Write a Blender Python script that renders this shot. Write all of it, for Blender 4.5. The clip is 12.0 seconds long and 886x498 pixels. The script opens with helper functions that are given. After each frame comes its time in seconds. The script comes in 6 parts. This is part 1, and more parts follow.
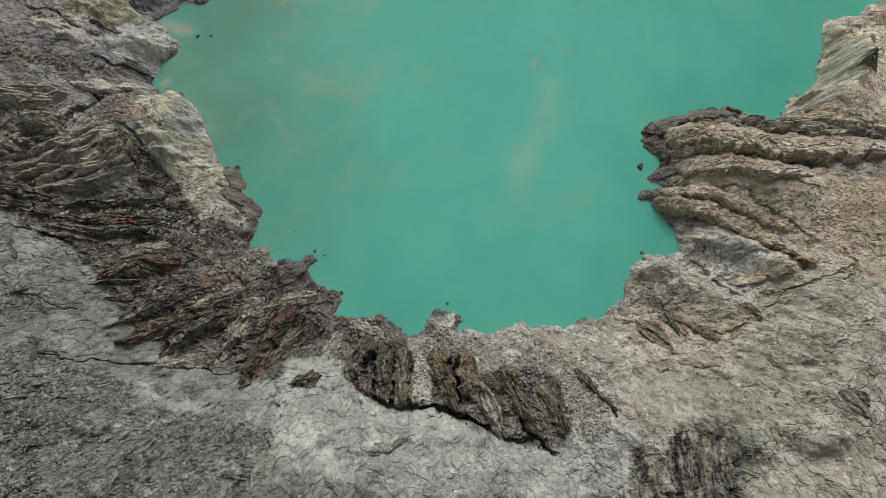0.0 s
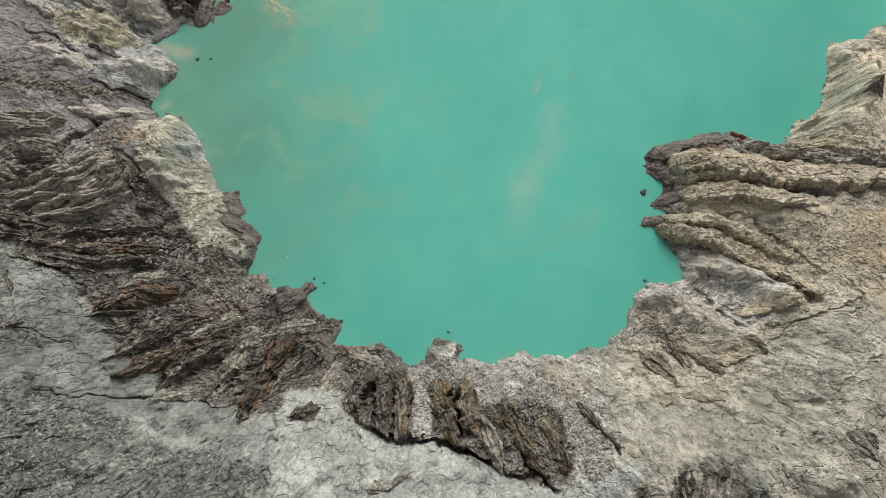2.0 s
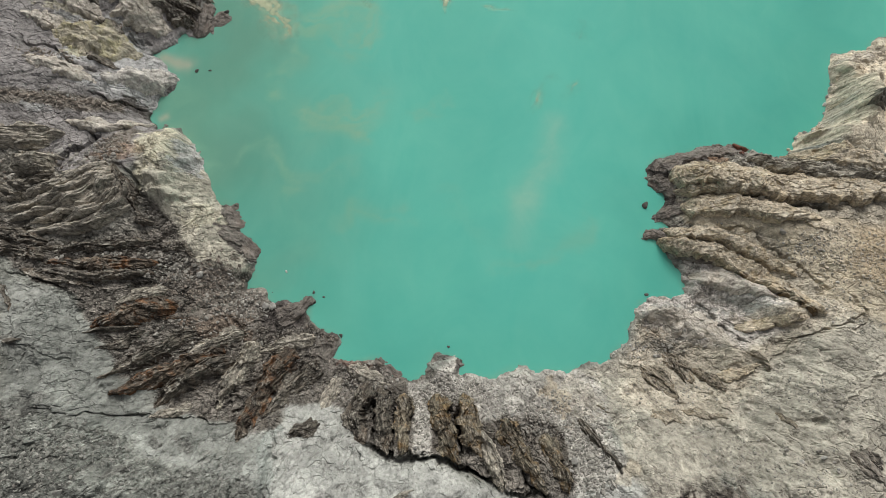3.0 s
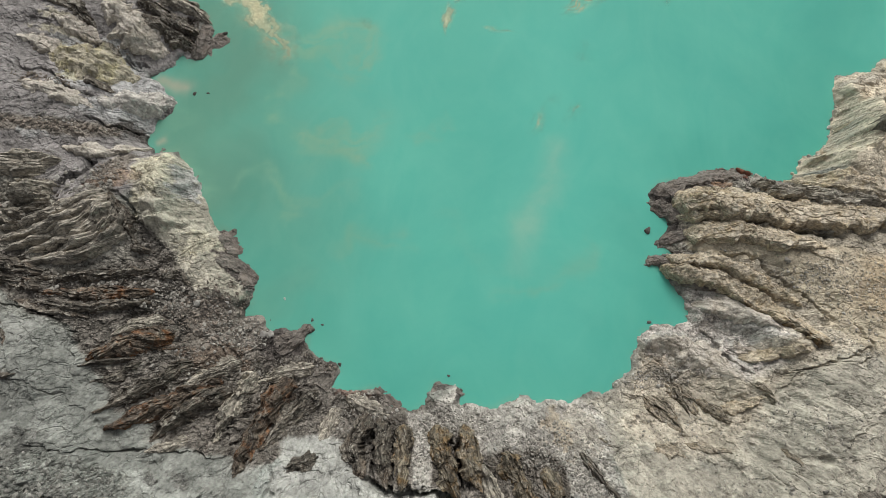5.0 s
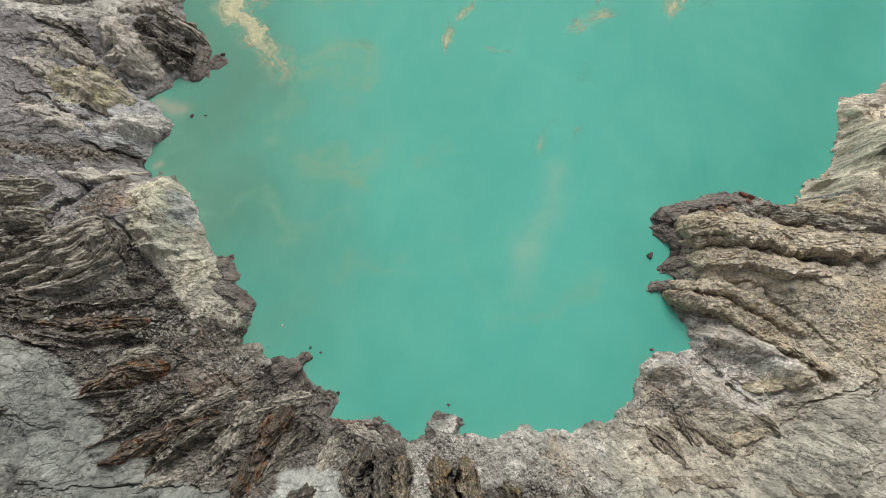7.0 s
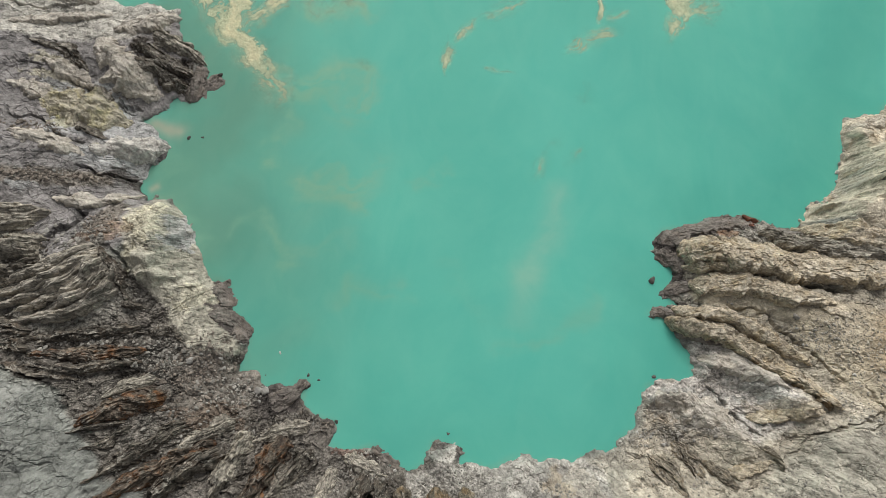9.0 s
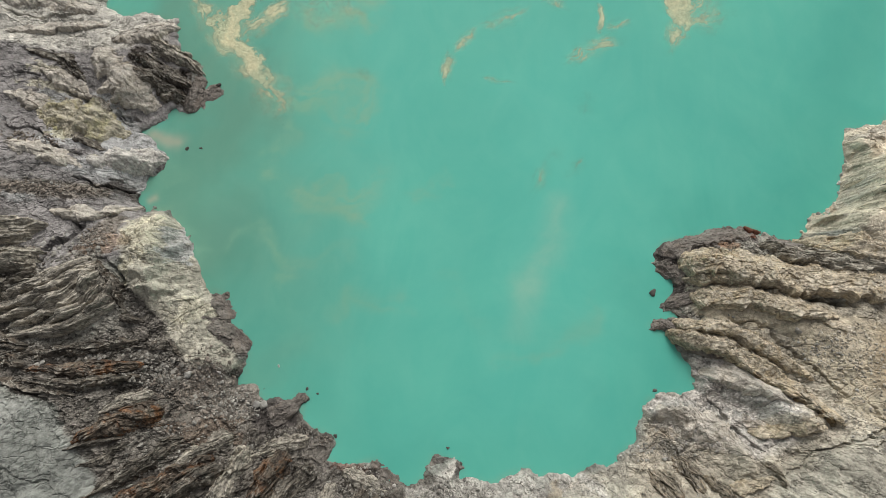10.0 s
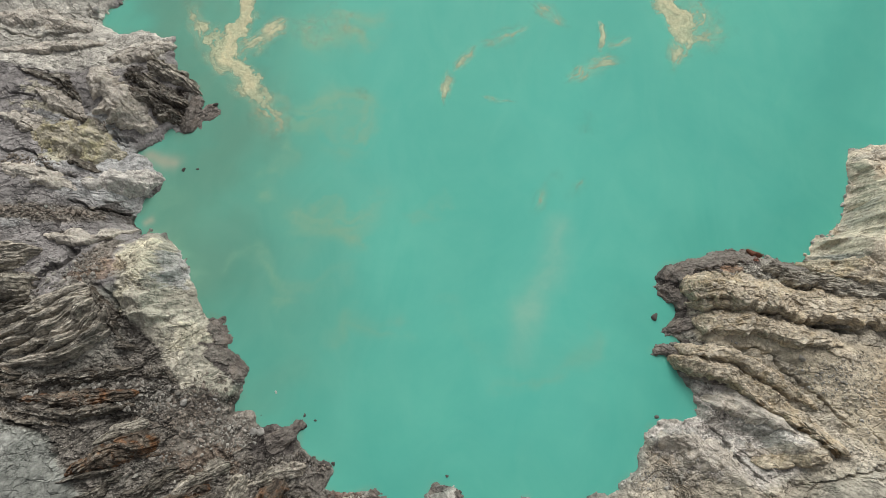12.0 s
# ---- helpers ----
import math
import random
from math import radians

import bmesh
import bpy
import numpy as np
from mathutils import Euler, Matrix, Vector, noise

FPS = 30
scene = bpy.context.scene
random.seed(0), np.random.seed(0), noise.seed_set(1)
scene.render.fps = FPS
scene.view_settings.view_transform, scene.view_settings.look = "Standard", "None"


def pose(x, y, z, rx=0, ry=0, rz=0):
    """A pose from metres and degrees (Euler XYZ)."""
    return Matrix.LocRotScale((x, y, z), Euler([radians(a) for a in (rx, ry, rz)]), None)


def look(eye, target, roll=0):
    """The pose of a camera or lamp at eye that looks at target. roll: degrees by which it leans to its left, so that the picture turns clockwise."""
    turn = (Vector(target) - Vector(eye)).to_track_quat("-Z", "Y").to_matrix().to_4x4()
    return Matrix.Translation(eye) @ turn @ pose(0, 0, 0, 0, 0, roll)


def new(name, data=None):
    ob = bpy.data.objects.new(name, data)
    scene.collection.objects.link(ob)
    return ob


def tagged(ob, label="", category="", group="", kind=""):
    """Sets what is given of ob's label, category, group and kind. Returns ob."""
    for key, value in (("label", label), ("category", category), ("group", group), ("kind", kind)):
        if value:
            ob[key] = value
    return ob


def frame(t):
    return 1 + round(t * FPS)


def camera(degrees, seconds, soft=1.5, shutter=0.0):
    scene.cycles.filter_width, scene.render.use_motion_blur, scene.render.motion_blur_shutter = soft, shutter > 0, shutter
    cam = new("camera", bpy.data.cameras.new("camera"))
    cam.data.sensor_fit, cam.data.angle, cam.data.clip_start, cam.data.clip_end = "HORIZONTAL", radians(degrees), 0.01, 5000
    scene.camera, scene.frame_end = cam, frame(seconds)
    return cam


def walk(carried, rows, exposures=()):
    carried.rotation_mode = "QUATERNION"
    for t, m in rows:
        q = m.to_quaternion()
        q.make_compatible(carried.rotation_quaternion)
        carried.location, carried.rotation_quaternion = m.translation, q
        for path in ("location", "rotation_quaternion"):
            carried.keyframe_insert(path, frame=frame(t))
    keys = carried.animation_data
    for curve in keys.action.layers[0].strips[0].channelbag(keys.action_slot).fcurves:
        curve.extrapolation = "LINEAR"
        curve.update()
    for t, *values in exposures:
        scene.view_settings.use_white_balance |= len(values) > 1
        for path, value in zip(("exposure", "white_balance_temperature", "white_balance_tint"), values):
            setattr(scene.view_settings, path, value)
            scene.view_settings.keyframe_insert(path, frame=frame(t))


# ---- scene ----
cam = camera(78.0, 12.0, soft=0.4)
PATH = [
    (0, (0.086, -0.273, 159.617), (1.633, 25.575, 63.028), 3.68),
    (0.5, (0.083, 1.593, 159.654), (1.575, 27.593, 63.105), 3.59),
    (1, (0.082, 3.471, 159.690), (1.524, 29.612, 63.178), 3.50),
    (1.5, (0.083, 5.360, 159.725), (1.481, 31.630, 63.248), 3.41),
    (2, (0.088, 7.258, 159.760), (1.444, 33.647, 63.314), 3.34),
    (2.5, (0.095, 9.164, 159.794), (1.413, 35.660, 63.378), 3.26),
    (3, (0.104, 11.077, 159.828), (1.389, 37.671, 63.437), 3.20),
    (3.5, (0.117, 12.995, 159.861), (1.371, 39.677, 63.494), 3.13),
    (4, (0.132, 14.917, 159.893), (1.359, 41.677, 63.548), 3.08),
    (4.5, (0.150, 16.842, 159.925), (1.353, 43.671, 63.599), 3.02),
    (5, (0.170, 18.768, 159.956), (1.352, 45.658, 63.647), 2.97),
    (5.5, (0.193, 20.694, 159.987), (1.356, 47.637, 63.692), 2.93),
    (6, (0.219, 22.618, 160.017), (1.366, 49.606, 63.734), 2.89),
    (6.5, (0.247, 24.540, 160.047), (1.380, 51.565, 63.774), 2.85),
    (7, (0.279, 26.457, 160.075), (1.398, 53.514, 63.812), 2.82),
    (7.5, (0.313, 28.369, 160.104), (1.421, 55.450, 63.847), 2.79),
    (8, (0.349, 30.274, 160.131), (1.448, 57.374, 63.880), 2.77),
    (8.5, (0.388, 32.171, 160.158), (1.479, 59.284, 63.910), 2.75),
    (9, (0.430, 34.058, 160.185), (1.514, 61.178, 63.939), 2.73),
    (9.5, (0.475, 35.935, 160.210), (1.552, 63.058, 63.965), 2.71),
    (10, (0.522, 37.799, 160.236), (1.594, 64.920, 63.990), 2.70),
    (10.5, (0.572, 39.650, 160.260), (1.639, 66.765, 64.013), 2.69),
    (11, (0.625, 41.486, 160.284), (1.686, 68.592, 64.034), 2.68),
    (11.5, (0.680, 43.305, 160.308), (1.736, 70.399, 64.054), 2.68),
    (12, (0.738, 45.107, 160.331), (1.789, 72.186, 64.072), 2.67),
]

walk(cam, [(t, look(eye, target, roll)) for t, eye, target, roll in PATH],
     [(0.0, -0.25), (0.1, -0.07), (0.2, 0.04), (0.4, 0.08), (7.0, 0.08), (12.0, 0.1)])

# ---- world and sun: a bright overcast day ----
world = bpy.data.worlds.new("overcast_sky")
world.use_nodes = True
scene.world = world
wn = world.node_tree
sky = wn.nodes.new("ShaderNodeTexSky")
sky.sky_type, sky.sun_disc = "NISHITA", False
sky.sun_elevation, sky.sun_rotation = radians(38), radians(5)
sky.dust_density, sky.air_density = 4.0, 1.0
grey = wn.nodes.new("ShaderNodeHueSaturation")
grey.inputs["Saturation"].default_value = 0.14
wn.links.new(sky.outputs["Color"], grey.inputs["Color"])
wn.links.new(grey.outputs["Color"], wn.nodes["Background"].inputs["Color"])
wn.nodes["Background"].inputs["Strength"].default_value = 0.1
sun = new("sun", bpy.data.lights.new("sun", "SUN"))
sun.data.energy, sun.data.angle, sun.data.color = 2.2, radians(32), (1.0, 0.965, 0.91)
sun.matrix_world = look((8, 95, 75), (0, 0, 0))


# ---- materials ----
def material(name, rough=0.9):
    mat = bpy.data.materials.new(name)
    mat.use_nodes = True
    nodes, links = mat.node_tree.nodes, mat.node_tree.links
    bsdf = nodes["Principled BSDF"]
    bsdf.inputs["Roughness"].default_value = rough
    bsdf.inputs["Specular IOR Level"].default_value = 0.25
    return mat, nodes, links, bsdf


def noise_node(nodes, links, vector, scale, detail=5.0, rough=0.6, warp=0.0):
    n = nodes.new("ShaderNodeTexNoise")
    n.inputs["Scale"].default_value, n.inputs["Detail"].default_value = scale, detail
    n.inputs["Roughness"].default_value, n.inputs["Distortion"].default_value = rough, warp
    if vector is not None:
        links.new(vector, n.inputs["Vector"])
    return n.outputs["Fac"]


def ramp(nodes, links, value, stops):
    r = nodes.new("ShaderNodeValToRGB")
    while len(r.color_ramp.elements) < len(stops):
        r.color_ramp.elements.new(0.5)
    for e, (p, c) in zip(r.color_ramp.elements, stops):
        e.position = p
        e.color = (*c, 1) if not np.isscalar(c) else (c, c, c, 1)
    links.new(value, r.inputs["Fac"])
    return r.outputs["Color"]


def mix(nodes, links, kind, fac, a, b):
    m = nodes.new("ShaderNodeMix")
    m.data_type, m.blend_type = "RGBA", kind
    m.clamp_factor = True
    for value, socket in ((fac, m.inputs[0]), (a, m.inputs[6]), (b, m.inputs[7])):
        if hasattr(value, "links"):
            links.new(value, socket)
        elif np.isscalar(value):
            socket.default_value = value
        else:
            socket.default_value = (*value, 1)
    return m.outputs[2]


def bump(nodes, links, heights, bsdf):
    """A chain of bumps: (height socket, metres, strength)."""
    last = None
    for h, metres, strength in heights:
        b = nodes.new("ShaderNodeBump")
        b.inputs["Distance"].default_value, b.inputs["Strength"].default_value = metres, strength
        links.new(h, b.inputs["Height"])
        if last:
            links.new(last, b.inputs["Normal"])
        last = b.outputs["Normal"]
    links.new(last, bsdf.inputs["Normal"])


def mapped(nodes, links, source, scale):
    m = nodes.new("ShaderNodeMapping")
    m.inputs["Scale"].default_value = scale
    links.new(source, m.inputs["Vector"])
    return m.outputs["Vector"]


def warped(nodes, links, place, scale, metres):
    """The place, pushed about by noise."""
    push = nodes.new("ShaderNodeTexNoise")
    push.inputs["Scale"].default_value, push.inputs["Detail"].default_value = scale, 4
    links.new(place, push.inputs["Vector"])
    grow, wob = nodes.new("ShaderNodeVectorMath"), nodes.new("ShaderNodeVectorMath")
    grow.operation, wob.operation = "SCALE", "ADD"
    grow.inputs["Scale"].default_value = metres
    links.new(push.outputs["Color"], grow.inputs[0])
    links.new(place, wob.inputs[0])
    links.new(grow.outputs[0], wob.inputs[1])
    return wob.outputs[0]


def cells_node(nodes, links, vector, scale, feature):
    cells = nodes.new("ShaderNodeTexVoronoi")
    cells.feature = feature
    cells.inputs["Scale"].default_value = scale
    links.new(vector, cells.inputs["Vector"])
    return cells.outputs["Distance" if feature == "DISTANCE_TO_EDGE" else "Color"]


def lines_node(nodes, links, value, times, stops):
    """Sharp-edged bands: the value runs through the stops that many times over."""
    grow, wrap = nodes.new("ShaderNodeMath"), nodes.new("ShaderNodeMath")
    grow.operation, wrap.operation = "MULTIPLY", "FRACT"
    grow.inputs[1].default_value = times
    links.new(value, grow.inputs[0])
    links.new(grow.outputs[0], wrap.inputs[0])
    return ramp(nodes, links, wrap.outputs[0], stops)


def ground_material():
    mat, nodes, links, bsdf = material("crater_ground", 0.95)
    tint = nodes.new("ShaderNodeAttribute")
    tint.attribute_name = "tint"
    place = nodes.new("ShaderNodeTexCoord").outputs["Object"]
    coarse = noise_node(nodes, links, place, 0.16, 8, 0.62, 0.6)
    fine = noise_node(nodes, links, place, 0.55, 5, 0.62, 0.5)
    grit = noise_node(nodes, links, place, 1.3, 4, 0.62, 0.3)
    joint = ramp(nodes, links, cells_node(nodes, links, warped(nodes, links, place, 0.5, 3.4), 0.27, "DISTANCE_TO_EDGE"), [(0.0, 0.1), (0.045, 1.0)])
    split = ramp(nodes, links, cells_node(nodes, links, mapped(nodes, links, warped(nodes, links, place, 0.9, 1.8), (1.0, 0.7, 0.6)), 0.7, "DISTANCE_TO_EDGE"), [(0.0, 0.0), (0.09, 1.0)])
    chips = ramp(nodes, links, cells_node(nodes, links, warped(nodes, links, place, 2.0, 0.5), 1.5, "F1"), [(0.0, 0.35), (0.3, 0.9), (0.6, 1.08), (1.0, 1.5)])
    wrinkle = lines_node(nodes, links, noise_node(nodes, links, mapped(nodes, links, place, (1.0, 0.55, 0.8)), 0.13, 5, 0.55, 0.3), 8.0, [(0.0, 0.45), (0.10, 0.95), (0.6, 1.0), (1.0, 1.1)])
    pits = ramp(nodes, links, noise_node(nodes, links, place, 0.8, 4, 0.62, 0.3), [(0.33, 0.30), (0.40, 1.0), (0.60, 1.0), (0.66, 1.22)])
    patch = ramp(nodes, links, noise_node(nodes, links, place, 0.10, 4, 0.55), [(0.5, 0.0), (0.62, 0.9)])
    patch2 = ramp(nodes, links, noise_node(nodes, links, place, 0.17, 5, 0.6), [(0.48, 0.05), (0.6, 1.0)])
    patch3 = ramp(nodes, links, noise_node(nodes, links, place, 0.13, 5, 0.6, 0.5), [(0.45, 0.15), (0.6, 1.0)])
    joints = mix(nodes, links, "MIX", patch, (1, 1, 1), joint)
    splits = mix(nodes, links, "MIX", patch2, (1, 1, 1), split)
    crag = tint.outputs["Alpha"]
    col = mix(nodes, links, "MULTIPLY", 1.0, tint.outputs["Color"], ramp(nodes, links, coarse, [(0.3, 0.76), (0.7, 1.26)]))
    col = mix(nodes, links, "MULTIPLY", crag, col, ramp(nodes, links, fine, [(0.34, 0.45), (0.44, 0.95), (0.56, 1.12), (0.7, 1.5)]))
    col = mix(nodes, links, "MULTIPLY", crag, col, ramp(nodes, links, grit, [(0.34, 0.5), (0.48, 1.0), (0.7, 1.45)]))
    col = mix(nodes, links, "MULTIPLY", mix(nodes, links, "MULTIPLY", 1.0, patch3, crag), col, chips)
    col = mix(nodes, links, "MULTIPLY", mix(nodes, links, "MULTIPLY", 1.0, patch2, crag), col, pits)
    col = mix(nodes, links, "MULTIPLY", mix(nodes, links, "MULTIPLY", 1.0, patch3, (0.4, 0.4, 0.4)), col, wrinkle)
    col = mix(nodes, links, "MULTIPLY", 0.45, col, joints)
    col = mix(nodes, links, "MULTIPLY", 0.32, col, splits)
    links.new(col, bsdf.inputs["Base Color"])
    bump(nodes, links, [(fine, 0.25, 0.5), (joints, 0.3, 0.7), (splits, 0.2, 0.6), (chips, 0.15, 0.6)], bsdf)
    return mat


DUST = (0.43, 0.41, 0.355)


def rock_material(name, dark, light, stain, amount, crisp=0.8, cross=1.0, dust=0.0, level=False):
    """Layered rock, its beds running along the first texture coordinate or, where they lie level, along the contours; cross breaks them up.
    dust: how much pale ash has settled on what faces up."""
    mat, nodes, links, bsdf = material(name, 0.88)
    dark, light, stain = [tuple(a * b for a, b in zip(c, (1.035, 1.0, 0.955))) for c in (dark, light, stain)]
    uv = nodes.new("ShaderNodeUVMap").outputs["UV"]
    place = nodes.new("ShaderNodeTexCoord").outputs["Object"]
    flow = mapped(nodes, links, uv, (0.06 * cross, 0.6 / cross ** 0.3, 1))
    if level:
        flow = mapped(nodes, links, warped(nodes, links, place, 0.14, 3.0), (0.045, 0.20, 0.60))
    beds = noise_node(nodes, links, flow, 1.0, 6, 0.62, 0.6)
    leaf = lines_node(nodes, links, noise_node(nodes, links, flow, 1.0, 4, 0.5, 0.4), 9.0 if level else 8.0,
                      [(0.0, 0.30), (0.12, 0.72), (0.26, 1.0), (0.8, 1.08), (0.94, 1.3), (1.0, 0.6)])
    thin = noise_node(nodes, links, mapped(nodes, links, uv, (0.22 * cross, 2.2 / cross ** 0.3, 1)), 1.0, 6, 0.7, 0.8)
    blotch = noise_node(nodes, links, place, 0.25, 5, 0.6, 0.5)
    grit = noise_node(nodes, links, place, 1.2, 4, 0.6, 0.3)
    crack = ramp(nodes, links, cells_node(nodes, links, warped(nodes, links, place, 0.7, 2.2), 0.42, "DISTANCE_TO_EDGE"), [(0.0, 0.25), (0.07, 1.0)])
    col = ramp(nodes, links, beds, [(0.32, dark), (0.5, tuple(0.5 * (a + b) for a, b in zip(dark, light))), (0.66, light)])
    col = mix(nodes, links, "MIX", ramp(nodes, links, blotch, [(0.48, 0.0), (0.62, amount)]), col, stain)
    if dust:
        up, lift, sum_up = nodes.new("ShaderNodeSeparateXYZ"), nodes.new("ShaderNodeMath"), nodes.new("ShaderNodeMath")
        links.new(nodes.new("ShaderNodeNewGeometry").outputs["Normal"], up.inputs[0])
        lift.operation = sum_up.operation = "MULTIPLY_ADD"
        links.new(noise_node(nodes, links, place, 0.4, 5, 0.6, 0.6), lift.inputs[0])
        lift.inputs[1].default_value = 1.5
        lift.inputs[2].default_value = -0.98
        links.new(up.outputs["Z"], sum_up.inputs[0])
        sum_up.inputs[1].default_value = 0.8
        links.new(lift.outputs[0], sum_up.inputs[2])
        col = mix(nodes, links, "MIX", ramp(nodes, links, sum_up.outputs[0], [(0.36, 0.0), (0.60, dust)]), col, DUST)
    col = mix(nodes, links, "MULTIPLY", crisp, col, leaf)
    col = mix(nodes, links, "MULTIPLY", 0.6 * crisp, col, ramp(nodes, links, thin, [(0.34, 0.4), (0.5, 0.95), (0.68, 1.5)]))
    col = mix(nodes, links, "MULTIPLY", 0.12 if level or crisp < 0.4 else 0.45, col, crack)
    col = mix(nodes, links, "MULTIPLY", 0.55 if crisp < 0.4 else 0.9, col, ramp(nodes, links, grit, [(0.34, 0.5), (0.5, 1.0), (0.7, 1.45)]))
    links.new(col, bsdf.inputs["Base Color"])
    bump(nodes, links, [(beds, 0.5, 0.5), (leaf, 0.25, 0.6), (crack, 0.2, 0.6)], bsdf)
    return mat


def stone_material():
    mat, nodes, links, bsdf = material("loose_stone", 0.92)
    tint = nodes.new("ShaderNodeAttribute")
    tint.attribute_name = "tint"
    place = nodes.new("ShaderNodeTexCoord").outputs["Object"]
    grit = noise_node(nodes, links, place, 3.0, 5, 0.7)
    links.new(mix(nodes, links, "MULTIPLY", 0.8, tint.outputs["Color"], ramp(nodes, links, grit, [(0.3, 0.65), (0.7, 1.3)])), bsdf.inputs["Base Color"])
    return mat


def water_material():
    mat, nodes, links, bsdf = material("milky_lake_water", 0.22)
    bsdf.inputs["IOR"].default_value = 1.33
    bsdf.inputs["Specular IOR Level"].default_value = 0.1
    stain = nodes.new("ShaderNodeAttribute")
    stain.attribute_name = "tint"
    crust = nodes.new("ShaderNodeAttribute")
    crust.attribute_name = "crust"
    place = nodes.new("ShaderNodeTexCoord").outputs["Object"]
    broad = noise_node(nodes, links, place, 0.012, 5, 0.55, 1.2)
    streak = noise_node(nodes, links, mapped(nodes, links, place, (0.05, 0.025, 1)), 1.0, 6, 0.6, 2.0)
    col = mix(nodes, links, "MULTIPLY", 0.8, stain.outputs["Color"], ramp(nodes, links, broad, [(0.35, (0.86, 0.93, 0.95)), (0.65, (1.12, 1.06, 1.04))]))
    col = mix(nodes, links, "MULTIPLY", 0.7, col, ramp(nodes, links, streak, [(0.35, (0.92, 0.97, 0.96)), (0.7, (1.15, 1.03, 1.02))]))
    links.new(col, bsdf.inputs["Base Color"])
    rough = nodes.new("ShaderNodeMapRange")
    rough.inputs["To Min"].default_value, rough.inputs["To Max"].default_value = 0.5, 0.9
    links.new(crust.outputs["Fac"], rough.inputs["Value"])
    links.new(rough.outputs["Result"], bsdf.inputs["Roughness"])
    ripple = noise_node(nodes, links, place, 1.4, 3, 0.5)
    bump(nodes, links, [(ripple, 0.02, 0.25)], bsdf)
    return mat


GROUND = ground_material()
STONE = stone_material()
WATER = water_material()
ROCKS = {
    "dark": rock_material("dark_lava", (0.028, 0.025, 0.022), (0.18, 0.166, 0.143), (0.10, 0.07, 0.047), 0.4, 0.85, 2.0, 0.55),
    "rust": rock_material("rusty_lava", (0.030, 0.024, 0.021), (0.17, 0.143, 0.114), (0.16, 0.074, 0.031), 0.85, 0.85, 2.0, 0.38),
    "brown": rock_material("brown_lava", (0.058, 0.05, 0.04), (0.25, 0.225, 0.175), (0.19, 0.125, 0.058), 0.75, 0.8, 2.0, 0.4),
    "grey": rock_material("grey_bedded_rock", (0.12, 0.112, 0.098), (0.43, 0.41, 0.355), (0.20, 0.175, 0.135), 0.4, 0.85, 1.8, 0.5),
    "fan": rock_material("grey_fanned_rock", (0.13, 0.124, 0.11), (0.47, 0.442, 0.385), (0.25, 0.226, 0.183), 0.4, 0.8, 0.8, 0.5),
    "tan": rock_material("tan_bedded_rock", (0.243, 0.211, 0.159), (0.522, 0.473, 0.383), (0.378, 0.301, 0.185), 0.5, 0.62, 1.8, 0.4, True),
    "ash": rock_material("pale_ash_rock", (0.278, 0.265, 0.242), (0.529, 0.507, 0.462), (0.395, 0.359, 0.295), 0.4, 0.32, 5),
    "blue": rock_material("blue_grey_altered_rock", (0.343, 0.338, 0.324), (0.611, 0.599, 0.57), (0.37, 0.37, 0.361), 0.4, 0.32, 5),
    "yolk": rock_material("sulphur_stained_rock", (0.277, 0.263, 0.213), (0.49, 0.467, 0.385), (0.416, 0.389, 0.232), 0.6, 0.32, 5),
    "blond": rock_material("cream_altered_rock", (0.336, 0.311, 0.26), (0.554, 0.525, 0.462), (0.454, 0.391, 0.286), 0.6, 0.32, 5),
    "crag": rock_material("brown_broken_rock", (0.085, 0.074, 0.06), (0.34, 0.31, 0.255), (0.22, 0.17, 0.11), 0.5, 0.8, 2.0, 0.5),
    "streak": rock_material("dark_gravel_streaks", (0.05, 0.043, 0.038), (0.27, 0.25, 0.22), (0.12, 0.095, 0.078), 0.5, 0.9, 1.0, 0.4),
    "wet": rock_material("wet_lava", (0.10, 0.092, 0.085), (0.22, 0.203, 0.188), (0.17, 0.138, 0.11), 0.3, 0.38, 2.5),
}
